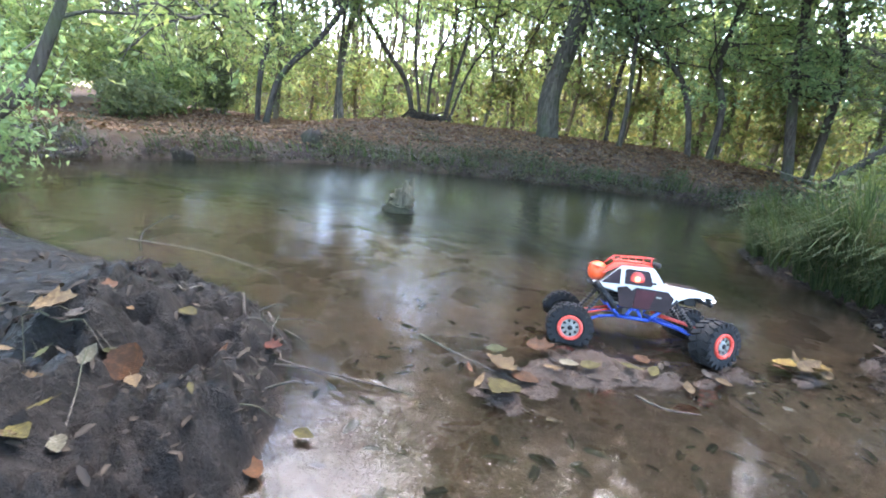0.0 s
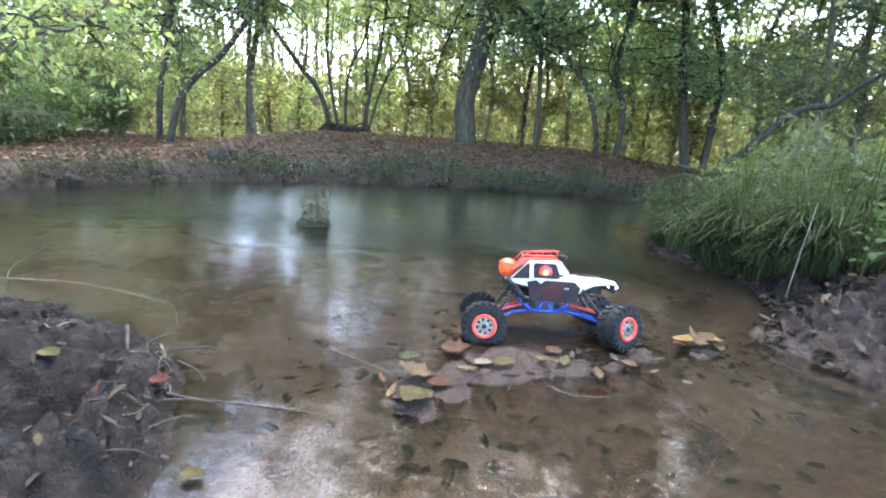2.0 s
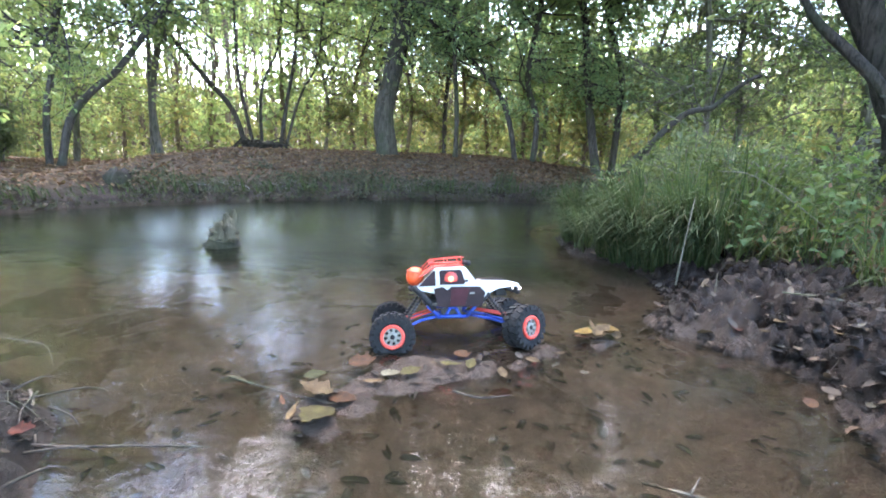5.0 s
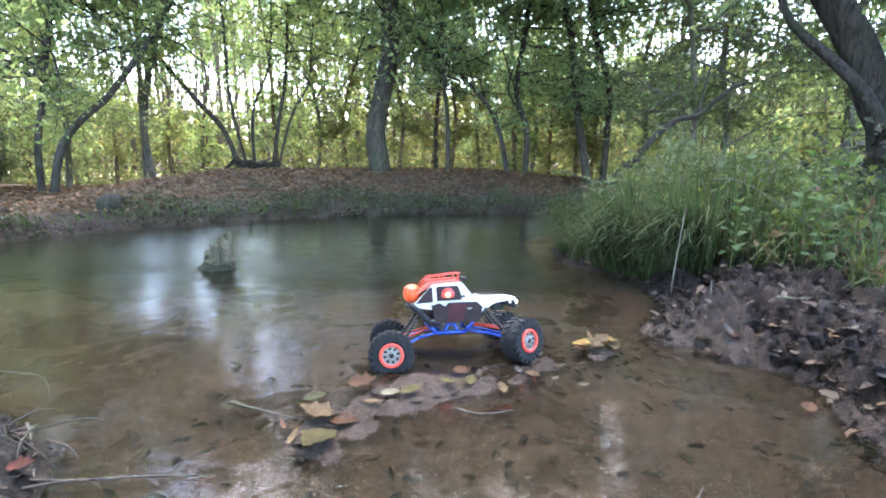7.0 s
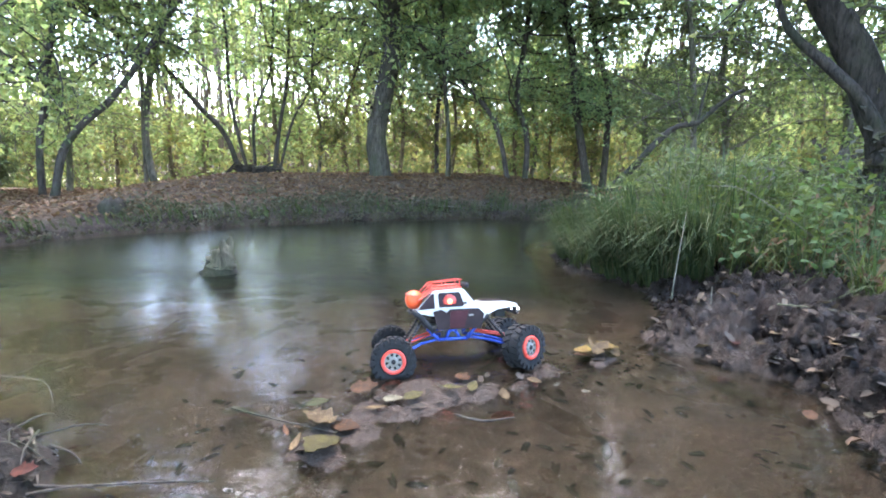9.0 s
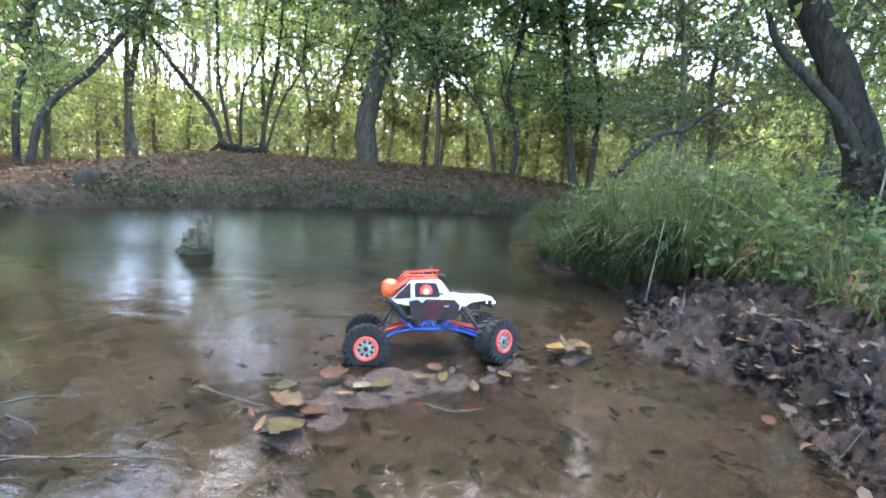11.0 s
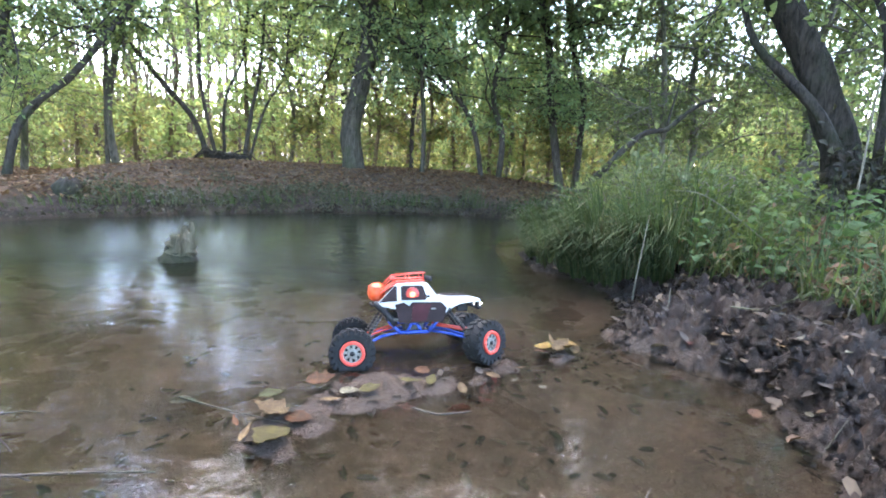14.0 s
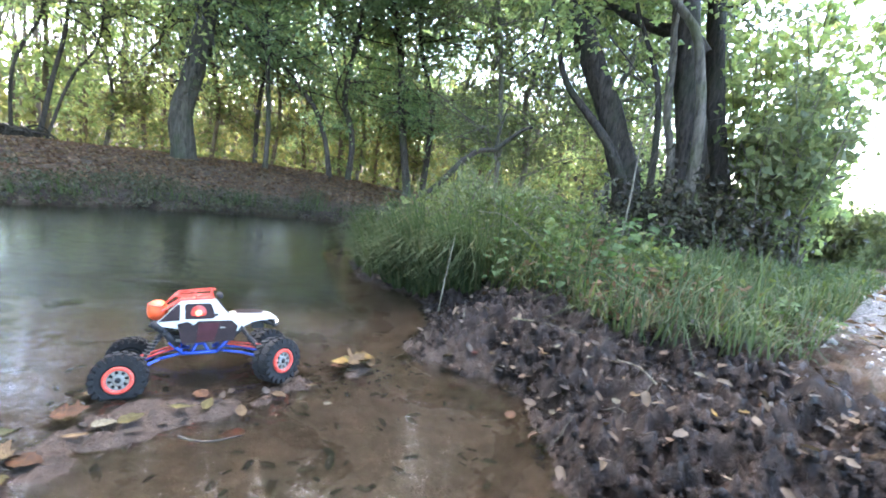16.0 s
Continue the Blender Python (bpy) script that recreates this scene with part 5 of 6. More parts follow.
for _ in range(26):
    a = r.uniform(0, 2 * math.pi)
    w.tube(smooth_path([(r.normal() * 0.15, r.normal() * 0.06, 0.12), (math.cos(a) * 0.28, math.sin(a) * 0.18, 0.13 + r.normal() * 0.03), (math.cos(a) * 0.48, math.sin(a) * 0.3, 0.03)], 0.05), 0.015, 0.004, 5)
roots_ = new("root", w.mesh("root", WETWOOD))
roots_.parent = root


def stick(points, rad, label, mat=BARK_PALE, name="stick", forks=()):
    if "mound" in label:
        points = [(x, y, ground_z(x, y) + rad) for x, y, _ in points]
        forks = [[(x, y, ground_z(x, y) + rad) for x, y, _ in fk] for fk in forks]
    w = Wood()
    w.tube(smooth_path(points, 0.02), rad, rad * 0.4, 6, 1, 0, 0.1)
    for fk in forks:
        w.tube(smooth_path(fk, 0.02), rad * 0.6, rad * 0.25, 5, 1, 0, 0.1)
    return tagged(new(name, w.mesh(name, mat)), label, "stick")


stick([(-1.42, 0.96, 0.035), (-1.15, 0.97, 0.05), (-0.92, 0.955, 0.045), (-0.86, 0.95, 0.03), (-0.855, 0.95, -0.04)], 0.002, "pale thin reed stalk bent down into the water")
stick([(-1.4, 1.0, -0.05), (-1.46, 1.05, 0.0), (-1.48, 1.09, 0.025), (-1.45, 1.15, 0.06)], 0.0045, "dark bent twig rising from the water with a caught leaf clump", BARK_DARK, "twig", [[(-1.45, 1.15, 0.06), (-1.425, 1.155, 0.07), (-1.41, 1.16, 0.06)], [(-1.45, 1.15, 0.06), (-1.43, 1.16, 0.055), (-1.415, 1.165, 0.065)]])
stick([(-0.72, 0.66, 0.015), (-0.6, 0.655, 0.012), (-0.47, 0.67, 0.01), (-0.37, 0.68, 0.006)], 0.0028, "wet dark stick lying at the puddle's edge", BARK_DARK)
stick([(-0.83, 0.78, 0.05), (-0.76, 0.7, 0.06), (-0.7, 0.62, 0.045)], 0.0045, "dark twig on the mud mound", BARK_DARK, "twig", [[(-0.76, 0.7, 0.06), (-0.72, 0.72, 0.05), (-0.66, 0.71, 0.03)]])
stick([(-0.8, 0.83, 0.03), (-0.74, 0.77, 0.04), (-0.64, 0.66, 0.03)], 0.004, "brown twig on the mud mound", BARK, "twig")
stick([(-0.45, 0.92, 0.0), (-0.33, 0.86, 0.01), (-0.2, 0.81, 0.015)], 0.0025, "dark twig among the wet leaves", BARK_DARK, "twig", [[(-0.3, 0.85, 0.01), (-0.27, 0.8, 0.02)]])
stick([(0.03, 0.9, 0.004), (0.08, 0.87, 0.008), (0.15, 0.89, 0.006)], 0.003, "thin dark bent twig in the shallows", BARK_DARK, "twig")
stick([(0.33, 0.66, -0.01), (0.39, 0.63, 0.0), (0.47, 0.6, -0.005)], 0.004, "brown twig in the shallows", BARK, "twig", [[(0.39, 0.63, 0.0), (0.42, 0.66, 0.01)], [(0.42, 0.62, 0.0), (0.44, 0.58, 0.0)]])
for p in ([(0.82, 1.62, 0.05), (0.83, 1.63, 0.16), (0.86, 1.66, 0.36)], [(0.83, 1.4, 0.06), (0.832, 1.4, 0.1), (0.835, 1.41, 0.155)], [(1.28, 1.25, 0.1), (1.3, 1.26, 0.16), (1.33, 1.28, 0.22)], [(1.0, 1.35, 0.12), (1.08, 1.28, 0.13), (1.17, 1.19, 0.13)], [(1.12, 0.8, 0.14), (1.11, 0.86, 0.16), (1.12, 0.95, 0.14)]):
    stick(p, 0.0032, "dry straw-coloured stalk standing in the mud" if p[2][2] - p[0][2] > 0.08 else "dry straw-coloured stalk lying on the mud", BARK_PALE, "stalk")
for x, y, a, L in ((-0.72, 0.8, 20, 0.16), (-0.66, 0.74, -30, 0.12), (-0.8, 0.82, 60, 0.1), (-0.6, 0.64, 5, 0.14), (-0.7, 0.72, -60, 0.12), (-0.58, 0.57, 40, 0.1)):
    dx, dy, z = math.cos(radians(a)) * L / 2, math.sin(radians(a)) * L / 2, max(ground_z(x, y), 0) + 0.012
    stick([(x - dx, y - dy, z - 0.006), (x, y, z + 0.006), (x + dx * 0.6, y + dy * 0.6, z + 0.01), (x + dx, y + dy, z)], 0.0028, "dead brown twig tangled at the puddle's edge", BARK_DARK, "twig")
r = np.random.default_rng(610)
for k in range(40):
    on_mound = k < 24
    x, y = (r.uniform(-1.0, -0.52), r.uniform(0.28, 0.78)) if on_mound else (r.uniform(0.85, 1.7), r.uniform(0.6, 1.3))
    if ground_z(x, y) < 0.015:
        continue
    a, L = r.uniform(0, math.pi), r.uniform(0.06, 0.16)
    d = np.array([math.cos(a), math.sin(a)]) * L / 2
    rad = r.uniform(0.0012, 0.0026)
    p = [(x + d[0] * t, y + d[1] * t, ground_z(x + d[0] * t, y + d[1] * t) + rad + 0.004 * (1 - abs(t))) for t in (-1, -0.3, 0.4, 1)]
    stick(p, rad, "thin dark twig lying across wet mud" if on_mound else "thin grey twig lying on the trodden mud", (BARK_DARK, BARK, WETWOOD)[k % 3], "twig")
stick([(2.05, 2.1, 0.25), (2.1, 2.15, 0.6), (2.16, 2.22, 0.95), (2.28, 2.3, 1.22)], 0.006, "tall dry stalk rising from the grassy bank", BARK_PALE, "stalk")
stick([(1.5, 1.75, 0.2), (1.2, 1.85, 0.42), (1.0, 1.8, 0.45)], 0.003, "arching pale grass stem", BARK_PALE, "stalk")
stick([(-2.98, 1.85, 0.0), (-2.92, 2.05, 0.025), (-2.86, 2.28, 0.005)], 0.03, "dark waterlogged branch stranded along the far edge", WETWOOD, "log")
stick([(1.75, 4.6, 0.25), (1.5, 4.75, 0.3), (1.2, 4.9, 0.38)], 0.01, "thin bare fallen branch on the far bank", BARK, "branch")

# ---- fallen leaves near the camera, one by one ----


def fallen_material(name, base, edge):
    m, n, l, b = material(name, 0.7)
    b.inputs["Specular IOR Level"].default_value = 0.2
    tc = n.new("ShaderNodeTexCoord").outputs["Object"]
    a = noise_node(n, l, 9, 6, 0.65, tc, 0.6)
    r_ = ramp(n, [(0.36, tuple(v * 0.7 for v in edge)), (0.5, edge), (0.62, base)])
    l.new(a.outputs[0], r_.inputs[0])
    wv = n.new("ShaderNodeTexWave")
    wv.inputs["Scale"].default_value, wv.inputs["Distortion"].default_value = 9, 1.5
    wv.bands_direction = "DIAGONAL"
    l.new(tc, wv.inputs["Vector"])
    info = n.new("ShaderNodeObjectInfo")
    tone = ramp(n, [(0, (0.55, 0.55, 0.55)), (1, (1.0, 1.0, 1.0))])
    l.new(info.outputs["Random"], tone.inputs[0])
    l.new(mixed(n, l, 1.0, r_.outputs[0], tone.outputs[0], "MULTIPLY"), b.inputs["Base Color"])
    bumped(n, l, b, [wv.outputs[0], a.outputs[0]], 0.25, 0.002)
    return m


LEAFCOL = {"olive": fallen_material("olive_fallen_leaf", (0.085, 0.074, 0.016), (0.045, 0.036, 0.01)),
           "green": fallen_material("green_fallen_leaf", (0.041, 0.058, 0.017), (0.045, 0.045, 0.014)),
           "brown": fallen_material("brown_fallen_leaf", (0.105, 0.042, 0.015), (0.05, 0.022, 0.009)),
           "tan": fallen_material("tan_fallen_leaf", (0.135, 0.095, 0.045), (0.08, 0.05, 0.023)),
           "pale": fallen_material("pale_fallen_leaf", (0.143, 0.136, 0.102), (0.086, 0.075, 0.048)),
           "yellow": fallen_material("yellow_fallen_leaf", (0.2, 0.14, 0.028), (0.11, 0.065, 0.016)),
           "red": fallen_material("red_brown_fallen_leaf", (0.075, 0.015, 0.007), (0.041, 0.011, 0.007)),
           "grey": fallen_material("grey_fallen_leaf", (0.075, 0.068, 0.058), (0.041, 0.034, 0.029))}
WORD = {"olive": "olive-yellow", "green": "pale green", "brown": "orange-brown", "tan": "tan", "pale": "pale cream", "yellow": "golden yellow", "red": "dark red", "grey": "grey-brown"}


def leaf_shape(kind, curl, seed):
    """A leaf one unit long, from its stalk along x: round, ovate, lance or lobed."""
    r = np.random.default_rng(seed)
    k = 15
    t = np.linspace(0, 1, k)
    if kind == "round":
        half = 0.44 * np.sin(math.pi * t ** 0.8) ** 0.7
    elif kind == "ovate":
        half = 0.3 * np.sin(math.pi * t ** 0.75) ** 0.85
    elif kind == "lance":
        half = 0.13 * np.sin(math.pi * t ** 0.8)
    else:
        half = 0.46 * np.sin(math.pi * t ** 0.7) ** 0.8 * (0.84 + 0.16 * np.cos(t * 6 * math.pi))
    half = half * (1 + 0.1 * r.normal(size=k)) * (1 + 0.07 * np.where(np.arange(k) % 2, 1, -1))
    half[0] = half[-1] = 0.004
    v, f = [], []
    for q in range(k):
        zc = curl * (t[q] - 0.4) ** 2 * 1.4
        for s_ in (-1, -0.5, 0, 0.5, 1):
            v.append((t[q], s_ * half[q], zc + abs(s_) ** 1.5 * half[q] * (0.45 + 0.5 * curl) * (1 if s_ > 0 else 0.7) + r.normal() * 0.016))
    for q in range(k - 1):
        for s_ in range(4):
            f.append((q * 5 + s_, q * 5 + s_ + 1, (q + 1) * 5 + s_ + 1, (q + 1) * 5 + s_))
    o = len(v)
    for x, z in ((0.03, 0.0), (-0.15, 0.015), (-0.3, 0.05)):
        v += [(x, -0.012, z), (x, 0.012, z), (x, 0, z + 0.018)]
    for q in range(2):
        for s_ in range(3):
            f.append((o + q * 3 + s_, o + q * 3 + (s_ + 1) % 3, o + q * 3 + 3 + (s_ + 1) % 3, o + q * 3 + 3 + s_))
    return v, f


shapes = {}


def fallen_leaf(x, y, size, color, kind="ovate", heading=0, curl=0.3, tilt=0, lift=0.0, where="on the wet mud"):
    key = (kind, color, curl)
    if key not in shapes:
        me = bpy.data.meshes.new("fallen_leaf")
        v, f = leaf_shape(kind, curl, len(shapes))
        me.from_pydata(v, [], f)
        me.polygons.foreach_set("use_smooth", np.full(len(f), True))
        me.materials.append(LEAFCOL[color])
        shapes[key] = me
    o = new("fallen_leaf", shapes[key])
    s0 = 0.62 if x < -0.45 else 0.78
    z = max(ground_z(x, y), 0.0) + 0.009 + lift
    o.matrix_world = pose(x, y, z, 0, 0, heading) @ pose(0, 0, 0, tilt * 0.4, -tilt, 0) @ Matrix.Diagonal((size * s0, size * s0, size * 0.4, 1)) @ Matrix.Translation((-0.45, 0, 0))
    return tagged(o, f"{WORD[color]} fallen leaf {where}", "leaf", "fallen leaves")


W_ = "in the shallow water"
for a in [(-0.22, 0.77, 0.095, "olive", "round", 250, 0.1, 8, 0.0, W_), (-0.27, 0.78, 0.06, "tan", "lance", 80, 0.5, 10, 0.0, W_), (-0.27, 0.93, 0.065, "green", "ovate", 20, 0.1, 3, 0.0, W_),
          (-0.18, 0.99, 0.085, "brown", "lobed", 10, 0.5, 5, 0.003, "on the mud bar"), (-0.11, 0.95, 0.058, "pale", "ovate", 15, 0.1), (-0.065, 0.95, 0.065, "olive", "ovate", 35, 0.3),
          (-0.24, 0.845, 0.09, "tan", "lobed", 170, 0.5, 8), (-0.19, 0.835, 0.08, "brown", "ovate", 340, 0.3, 4), (-0.3, 0.82, 0.05, "brown", "lance", 120, 0.5), (-0.14, 0.9, 0.06, "tan", "lance", 5, 0.3),
          (0.07, 1.0, 0.05, "olive", "ovate", 70, 0.1, 10), (0.14, 0.98, 0.05, "tan", "ovate", 95, 0.3, 8), (0.13, 0.91, 0.07, "red", "ovate", 200, 0.1, 0, -0.012, W_), (0.02, 0.98, 0.07, "olive", "lance", 350, 0.5),
          (0.4, 1.225, 0.085, "yellow", "ovate", 175, 0.5, -14, 0.004, "on the mud bar"), (0.43, 1.205, 0.08, "tan", "ovate", 30, 0.5, 16, 0.008, "on the mud bar"), (0.455, 1.235, 0.08, "yellow", "ovate", 340, 0.5, -10, 0.012, "on the mud bar"), (0.38, 1.2, 0.07, "brown", "ovate", 205, 0.3, 8, 0.003, "on the mud bar"), (0.42, 1.245, 0.075, "tan", "lance", 100, 0.5, 20, 0.014, "on the mud bar"), (0.45, 1.2, 0.07, "yellow", "ovate", 250, 0.5, 18, 0.01, "on the mud bar"), (0.41, 1.21, 0.065, "olive", "lance", 310, 0.5, -16, 0.018, "on the mud bar"), (0.475, 1.22, 0.06, "tan", "ovate", 80, 0.5, 12, 0.005, "on the mud bar"),
          (0.33, 1.0, 0.03, "pale", "ovate", 0, 0.1), (0.27, 1.03, 0.035, "pale", "lance", 40, 0.3), (0.22, 1.05, 0.05, "tan", "ovate", 320, 0.3), (0.19, 1.07, 0.045, "grey", "ovate", 100, 0.3), (0.3, 1.1, 0.04, "tan", "lance", 15, 0.3), (0.05, 1.06, 0.06, "brown", "lobed", 300, 0.5),
          (0.81, 1.23, 0.055, "red", "lobed", 60, 0.5), (0.84, 1.17, 0.035, "yellow", "lance", 330, 0.3), (0.78, 1.21, 0.055, "grey", "ovate", 90, 0.3, 20), (0.84, 1.12, 0.05, "grey", "ovate", 120, 0.3), (0.88, 1.11, 0.05, "tan", "ovate", 250, 0.3), (0.85, 1.28, 0.05, "pale", "lance", 300, 0.3), (0.81, 1.37, 0.045, "grey", "ovate", 70, 0.3),
          (1.02, 1.15, 0.06, "tan", "ovate", 0, 0.3), (1.03, 1.11, 0.055, "pale", "lance", 30, 0.3), (0.93, 1.02, 0.06, "pale", "lance", 290, 0.3), (0.9, 1.01, 0.05, "grey", "ovate", 80, 0.3), (0.78, 0.91, 0.06, "brown", "ovate", 45, 0.1, 0, 0.0, W_), (0.91, 0.91, 0.045, "pale", "ovate", 10, 0.3), (0.7, 1.1, 0.07, "red", "ovate", 0, 0.1, 0, -0.02, W_),
          (-0.44, 0.91, 0.07, "pale", "ovate", 5, 0.1, 0, -0.012, W_), (0.92, 1.23, 0.06, "tan", "ovate", 200, 0.3), (0.85, 1.13, 0.05, "pale", "ovate", 130, 0.3), (0.91, 1.04, 0.055, "tan", "ovate", 60, 0.3), (1.34, 0.86, 0.06, "pale", "ovate", 280, 0.3), (1.15, 0.92, 0.06, "tan", "ovate", 100, 0.3), (1.11, 1.05, 0.06, "pale", "lance", 20, 0.3), (0.94, 0.92, 0.055, "grey", "ovate", 300, 0.3),
          (1.13, 0.87, 0.05, "tan", "ovate", 10, 0.3), (1.44, 0.59, 0.07, "grey", "ovate", 70, 0.3), (1.47, 0.55, 0.06, "tan", "ovate", 300, 0.5), (1.3, 0.69, 0.05, "yellow", "ovate", 190, 0.3), (0.97, 0.54, 0.06, "brown", "ovate", 85, 0.5, 15), (1.39, 0.7, 0.05, "brown", "lobed", 20, 0.5), (1.01, 1.13, 0.06, "tan", "lance", 345, 0.3), (1.23, 0.5, 0.05, "tan", "ovate", 150, 0.3), (1.17, 0.67, 0.05, "yellow", "lance", 60, 0.3), (1.06, 0.86, 0.05, "pale", "ovate", 230, 0.3), (1.2, 1.0, 0.05, "red", "ovate", 200, 0.3), (1.25, 0.76, 0.06, "grey", "ovate", 20, 0.5)]:
    fallen_leaf(*a)
M_ = "on the mud mound"
for a in [(-0.68, 0.38, 0.085, "brown", "round", 95, 0.3, 45, 0.02, M_), (-0.63, 0.35, 0.05, "tan", "ovate", 330, 0.1, 0, 0, M_), (-0.57, 0.38, 0.05, "olive", "lance", 320, 0.1, 0, 0, M_), (-0.6, 0.24, 0.05, "pale", "ovate", 330, 0.1, 0, 0, M_), (-0.62, 0.22, 0.055, "olive", "ovate", 350, 0.1, 0, 0, M_), (-0.76, 0.33, 0.055, "green", "lance", 300, 0.3, 0, 0, M_), (-0.82, 0.39, 0.095, "tan", "lobed", 30, 0.5, 10, 0.004, M_),
          (-0.75, 0.31, 0.06, "olive", "ovate", 280, 0.3, 0, 0, M_), (-1.1, 0.69, 0.07, "green", "ovate", 10, 0.3, 0, 0, M_), (-0.69, 0.34, 0.05, "pale", "ovate", 100, 0.3, 30, 0, M_), (-0.76, 0.56, 0.07, "olive", "ovate", 350, 0.3, 0, 0, M_), (-0.82, 0.5, 0.06, "tan", "lance", 340, 0.3, 0, 0, M_), (-0.48, 0.5, 0.06, "olive", "ovate", 0, 0.1, 0, 0.0, W_), (-0.67, 0.27, 0.05, "olive", "lance", 270, 0.3, 0, 0, M_), (-0.79, 0.4, 0.06, "grey", "ovate", 80, 0.3, 0, 0, M_),
          (-0.78, 0.3, 0.06, "tan", "lance", 10, 0.3, 0, 0, M_), (-0.71, 0.28, 0.055, "tan", "ovate", 45, 0.5, 0, 0, M_), (-0.86, 0.5, 0.06, "brown", "ovate", 150, 0.5, 0, 0, M_), (-0.5, 0.41, 0.08, "brown", "ovate", 150, 0.3, 0, 0, M_), (-0.75, 0.41, 0.04, "green", "ovate", 190, 0.1, 0, 0, M_), (-0.67, 0.54, 0.06, "brown", "lance", 100, 0.5, 15, 0, M_), (-0.63, 0.21, 0.06, "tan", "lance", 200, 0.3, 0, 0, M_), (-0.9, 0.42, 0.06, "grey", "lance", 30, 0.3, 0, 0, M_), (-0.74, 0.26, 0.05, "grey", "lance", 60, 0.3, 0, 0, M_), (-0.83, 0.3, 0.055, "grey", "ovate", 20, 0.3, 0, 0, M_), (-0.66, 0.66, 0.06, "red", "lobed", 20, 0.5, 0, 0, M_)]:
    fallen_leaf(*a)

# ---- broad-leaved plants on the grassy bank ----
PLANT = leafy("fresh_plant_leaf", [(0.045, 0.08, 0.03), (0.058, 0.096, 0.034)], 0.75, 0.4)
PALE_PLANT = leafy("pale_plant_leaf", [(0.066, 0.105, 0.034), (0.08, 0.12, 0.038)], 0.75, 0.4)
plant_leaves = {}
for key, mat_ in (("dark", PLANT), ("pale", PALE_PLANT)):
    me = bpy.data.meshes.new("leaf")
    v, f = leaf_shape("ovate", -0.45, 77)
    me.from_pydata(v, [], f)
    me.polygons.foreach_set("use_smooth", np.full(len(f), True))
    me.materials.append(mat_)
    plant_leaves[key] = me


def herb_plant(x, y, tall, pairs, size, tone, seed):
    r = np.random.default_rng(seed)
    base = np.array([x, y, ground_z(x, y)])
    e = thing("leafy_plant", base, "broad-leaved green weed among the grass" if tone == "dark" else "pale green broad-leaved weed among the grass", "plant", "weeds on the bank")
    sway = r.normal(size=2) * 0.16 * tall
    path = smooth_path([base - [0, 0, 0.02], base + [sway[0] * 0.3, sway[1] * 0.3, tall * 0.5], base + [sway[0], sway[1], tall]], 0.03)
    w = Wood()
    w.tube(path, 0.0035, 0.0015, 5, 1, 0, 0)
    child("stem", w.mesh("stem", HERB), e)
    for k in range(pairs):
        q = path[int((0.3 + 0.7 * (k + 1) / pairs) * (len(path) - 1))]
        turn_ = k * 90 + r.uniform(-25, 25)
        for side in (0, 180):
            o = new("leaf", plant_leaves[tone])
            s_ = size * r.uniform(0.7, 1.15) * (1 - 0.35 * (k + 1) / pairs)
            o.parent = e
            o.matrix_parent_inverse = e.matrix_world.inverted()
            o.matrix_world = pose(q[0], q[1], q[2], 0, 0, turn_ + side) @ pose(0, 0, 0, r.uniform(-20, 20), r.uniform(-35, 10), 0) @ Matrix.Diagonal((s_, s_, s_, 1)) @ Matrix.Translation((0.3, 0, 0))


for k, (x, y, tall, pairs, size, tone) in enumerate([(1.95, 1.95, 0.34, 6, 0.1, "dark"), (1.75, 2.15, 0.42, 6, 0.1, "pale"), (2.15, 2.05, 0.3, 5, 0.11, "pale"), (2.03, 1.12, 0.12, 3, 0.07, "pale"), (2.12, 1.02, 0.1, 3, 0.06, "pale"), (1.21, 1.9, 0.3, 6, 0.075, "dark"),
                                                      (1.35, 2.4, 0.4, 6, 0.09, "dark"), (1.85, 1.35, 0.18, 4, 0.07, "dark"), (1.55, 1.42, 0.2, 4, 0.07, "dark"), (1.54, 2.0, 0.42, 7, 0.085, "pale"), (1.32, 1.6, 0.26, 5, 0.07, "dark"), (1.1, 1.75, 0.24, 5, 0.065, "dark"),
                                                      (1.07, 2.0, 0.34, 6, 0.07, "dark"), (1.7, 1.75, 0.34, 6, 0.09, "dark"), (2.4, 2.15, 0.24, 5, 0.1, "dark"), (1.42, 1.85, 0.36, 6, 0.08, "pale"), (0.95, 2.25, 0.3, 6, 0.07, "dark"), (1.6, 2.35, 0.5, 7, 0.09, "pale"), (1.28, 2.1, 0.42, 7, 0.075, "pale"), (1.9, 1.6, 0.24, 4, 0.08, "pale")]):
    herb_plant(x, y, tall, pairs, size, tone, 700 + k)

# ---- clods of mud ----
ico = bmesh.new()
bmesh.ops.create_icosphere(ico, subdivisions=2, radius=1.0)
ico.verts.ensure_lookup_table()
IV = np.array([v.co[:] for v in ico.verts])
IF = np.array([[v.index for v in f.verts] for f in ico.faces])
ico.free()


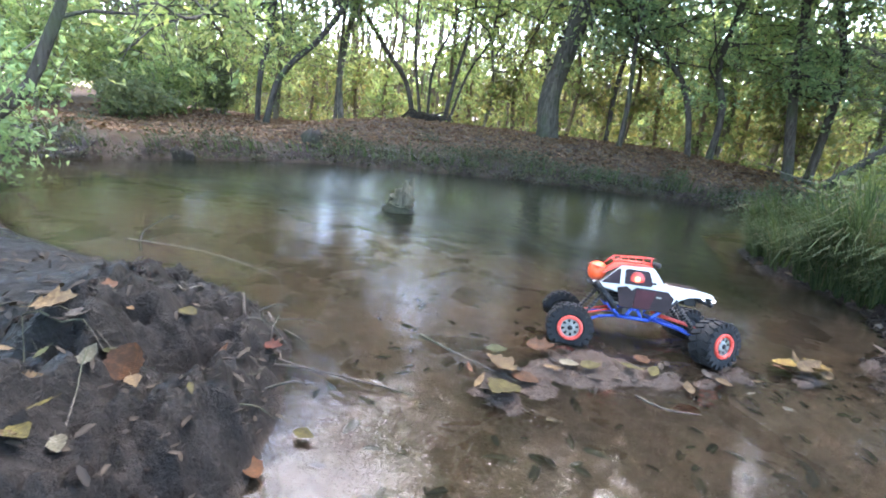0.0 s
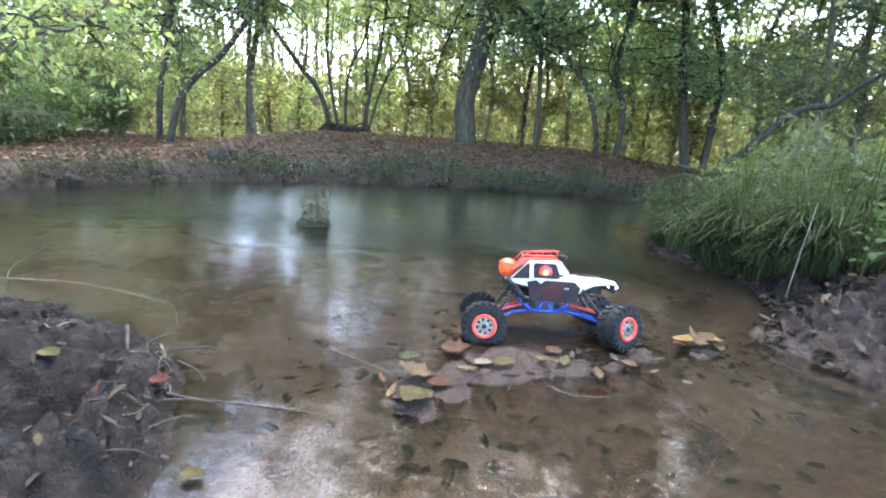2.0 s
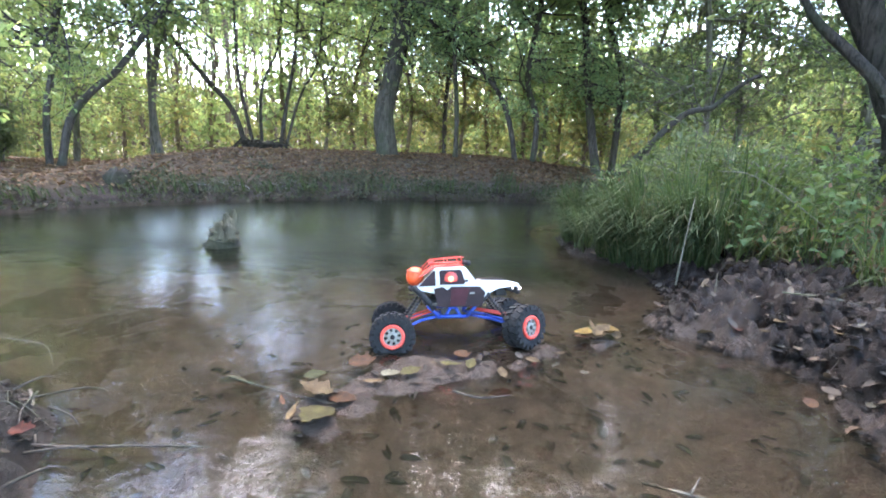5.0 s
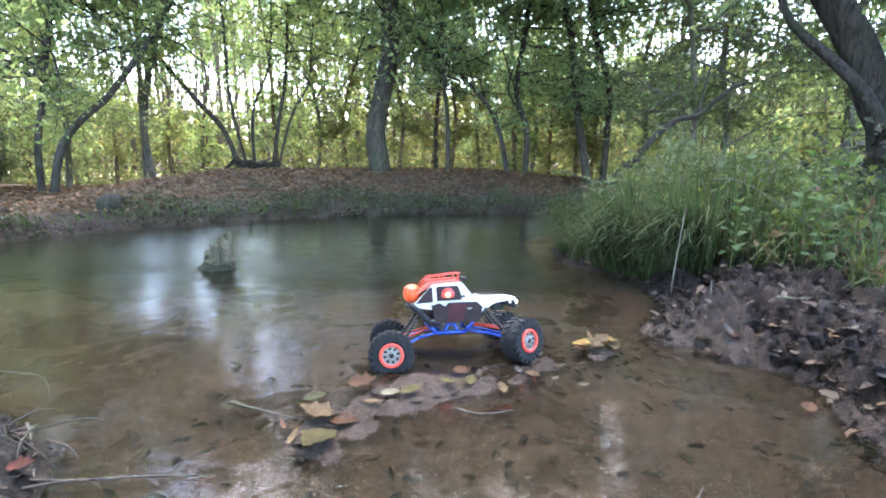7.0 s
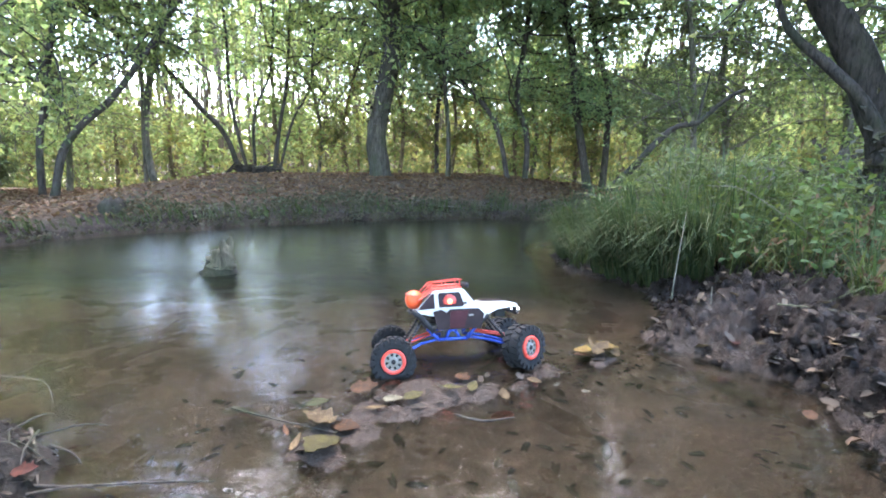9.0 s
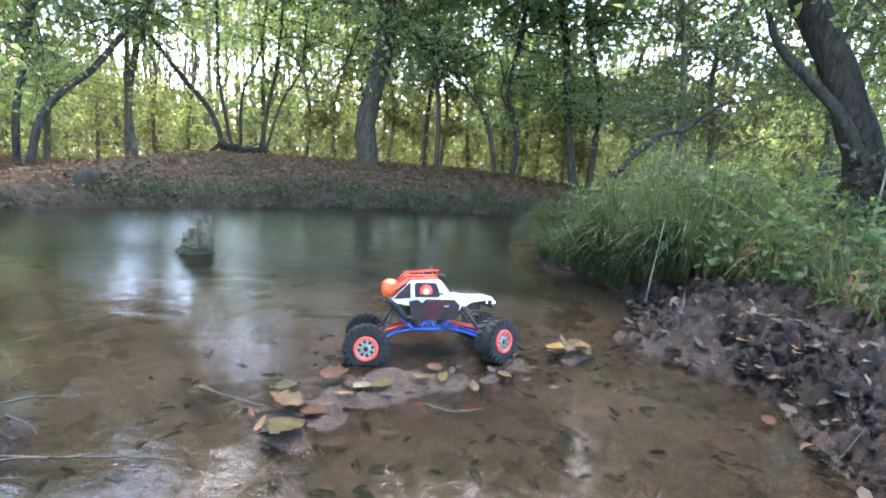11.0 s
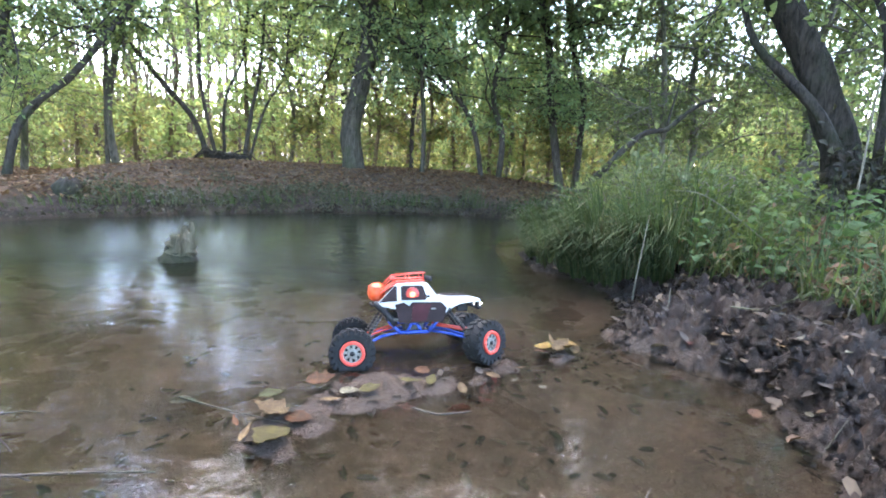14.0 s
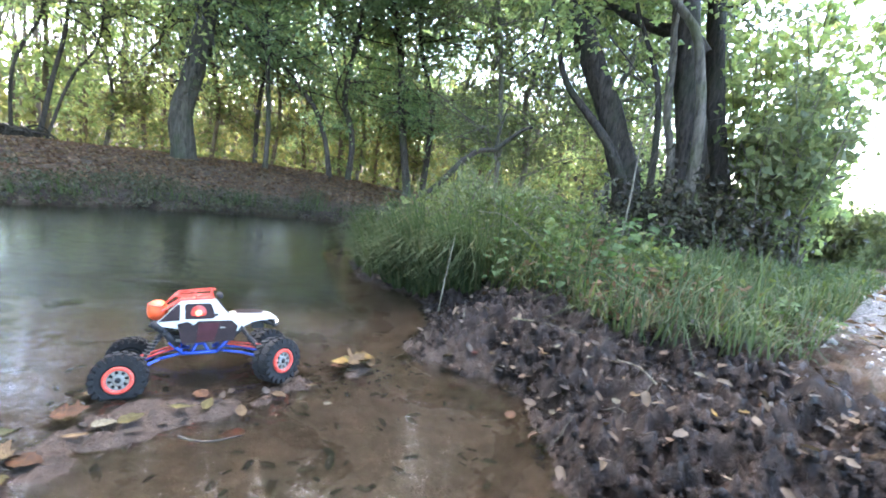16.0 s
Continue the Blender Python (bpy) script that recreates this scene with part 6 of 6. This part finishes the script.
def clods(name, places, r, size, label, mat=None, category="mud"):
    vs, fs = [], []
    for k, p in enumerate(places):
        s_ = size * r.uniform(0.35, 1.0) ** 1.5
        ax = r.normal(size=(4, 3)) * 2.2
        d = 1 + 0.22 * np.sin(IV @ ax[0] + r.uniform(0, 6)) + 0.16 * np.sin(2 * IV @ ax[1] + 1) + 0.1 * np.sin(3.5 * IV @ ax[2]) + 0.3 * r.normal(size=len(IV))
        v = IV * d[:, None] * s_ * r.uniform(0.6, 1.3, 3) * [1, 1, 0.8]
        vs.append(v + p - [0, 0, s_ * 0.5])
        fs.append(IF + k * len(IV))
    return tagged(new(name, np_mesh(name, np.vstack(vs), np.vstack(fs), mat or CLOD, True)), label, category, kind="stuff")


CLOD, n, l, b = material("clod_mud", 0.4)
b.inputs["Specular IOR Level"].default_value = 0.18
g = n.new("ShaderNodeNewGeometry").outputs["Position"]
a1, a2 = noise_node(n, l, 85, 7, 0.75, g, 0.6), noise_node(n, l, 5, 3, 0.5, g)
cr = ramp(n, [(0.3, (0.0038, 0.0025, 0.002)), (0.55, (0.015, 0.01, 0.0079)), (0.78, (0.056, 0.04, 0.032))])
l.new(a1.outputs[0], cr.inputs[0])
l.new(cr.outputs[0], b.inputs["Base Color"])
rr = ramp(n, [(0.42, (0.18, 0.18, 0.18)), (0.6, (0.8, 0.8, 0.8))])
l.new(a2.outputs[0], rr.inputs[0])
l.new(rr.outputs[0], b.inputs["Roughness"])
bumped(n, l, b, [a1.outputs[0]], 1.0, 0.02)
pl, r = scatter(2400, 501, (0.62, 2.3), (0.35, 2.0), lambda x, y: (zones(x, y)[2] > -0.03) & (zones(x, y)[2] < 0.75) & (vnoise(x, y, 6, 4) > 0.35))
clods("mud_clods", pl, r, 0.014, "dark wet clods of trodden mud on the bank")
pl, r = scatter(200, 502, (-1.15, -0.4), (0.1, 0.95), lambda x, y: (zones(x, y)[1] > -0.02) & (vnoise(x, y, 6, 4) > 0.45) & (x + 0.5 * (y - 0.6) > -1.0))
clods("mound_clods", pl, r, 0.011, "dark wet clods on the mud mound")
pl, r = scatter(190, 503, (0.05, 0.8), (0.7, 1.45), lambda x, y: (bar_distance(x, y) < 0.09) & (height(x, y) > -0.03))
clods("bar_clods", pl, r, 0.009, "wet mud lumps along the shallow bar")
GRAVEL = plain("grey_gravel", (0.26, 0.235, 0.215), 0.8, 0, 0.5, 25, 0.2)
pl, r = scatter(1300, 504, (2.0, 4.6), (0.3, 2.2), lambda x, y: np.abs((y - 0.75) - 0.42 * (x - 2.3)) < 0.42)
clods("gravel", pl, r, 0.016, "loose grey stones on the gravel path", GRAVEL, "gravel")
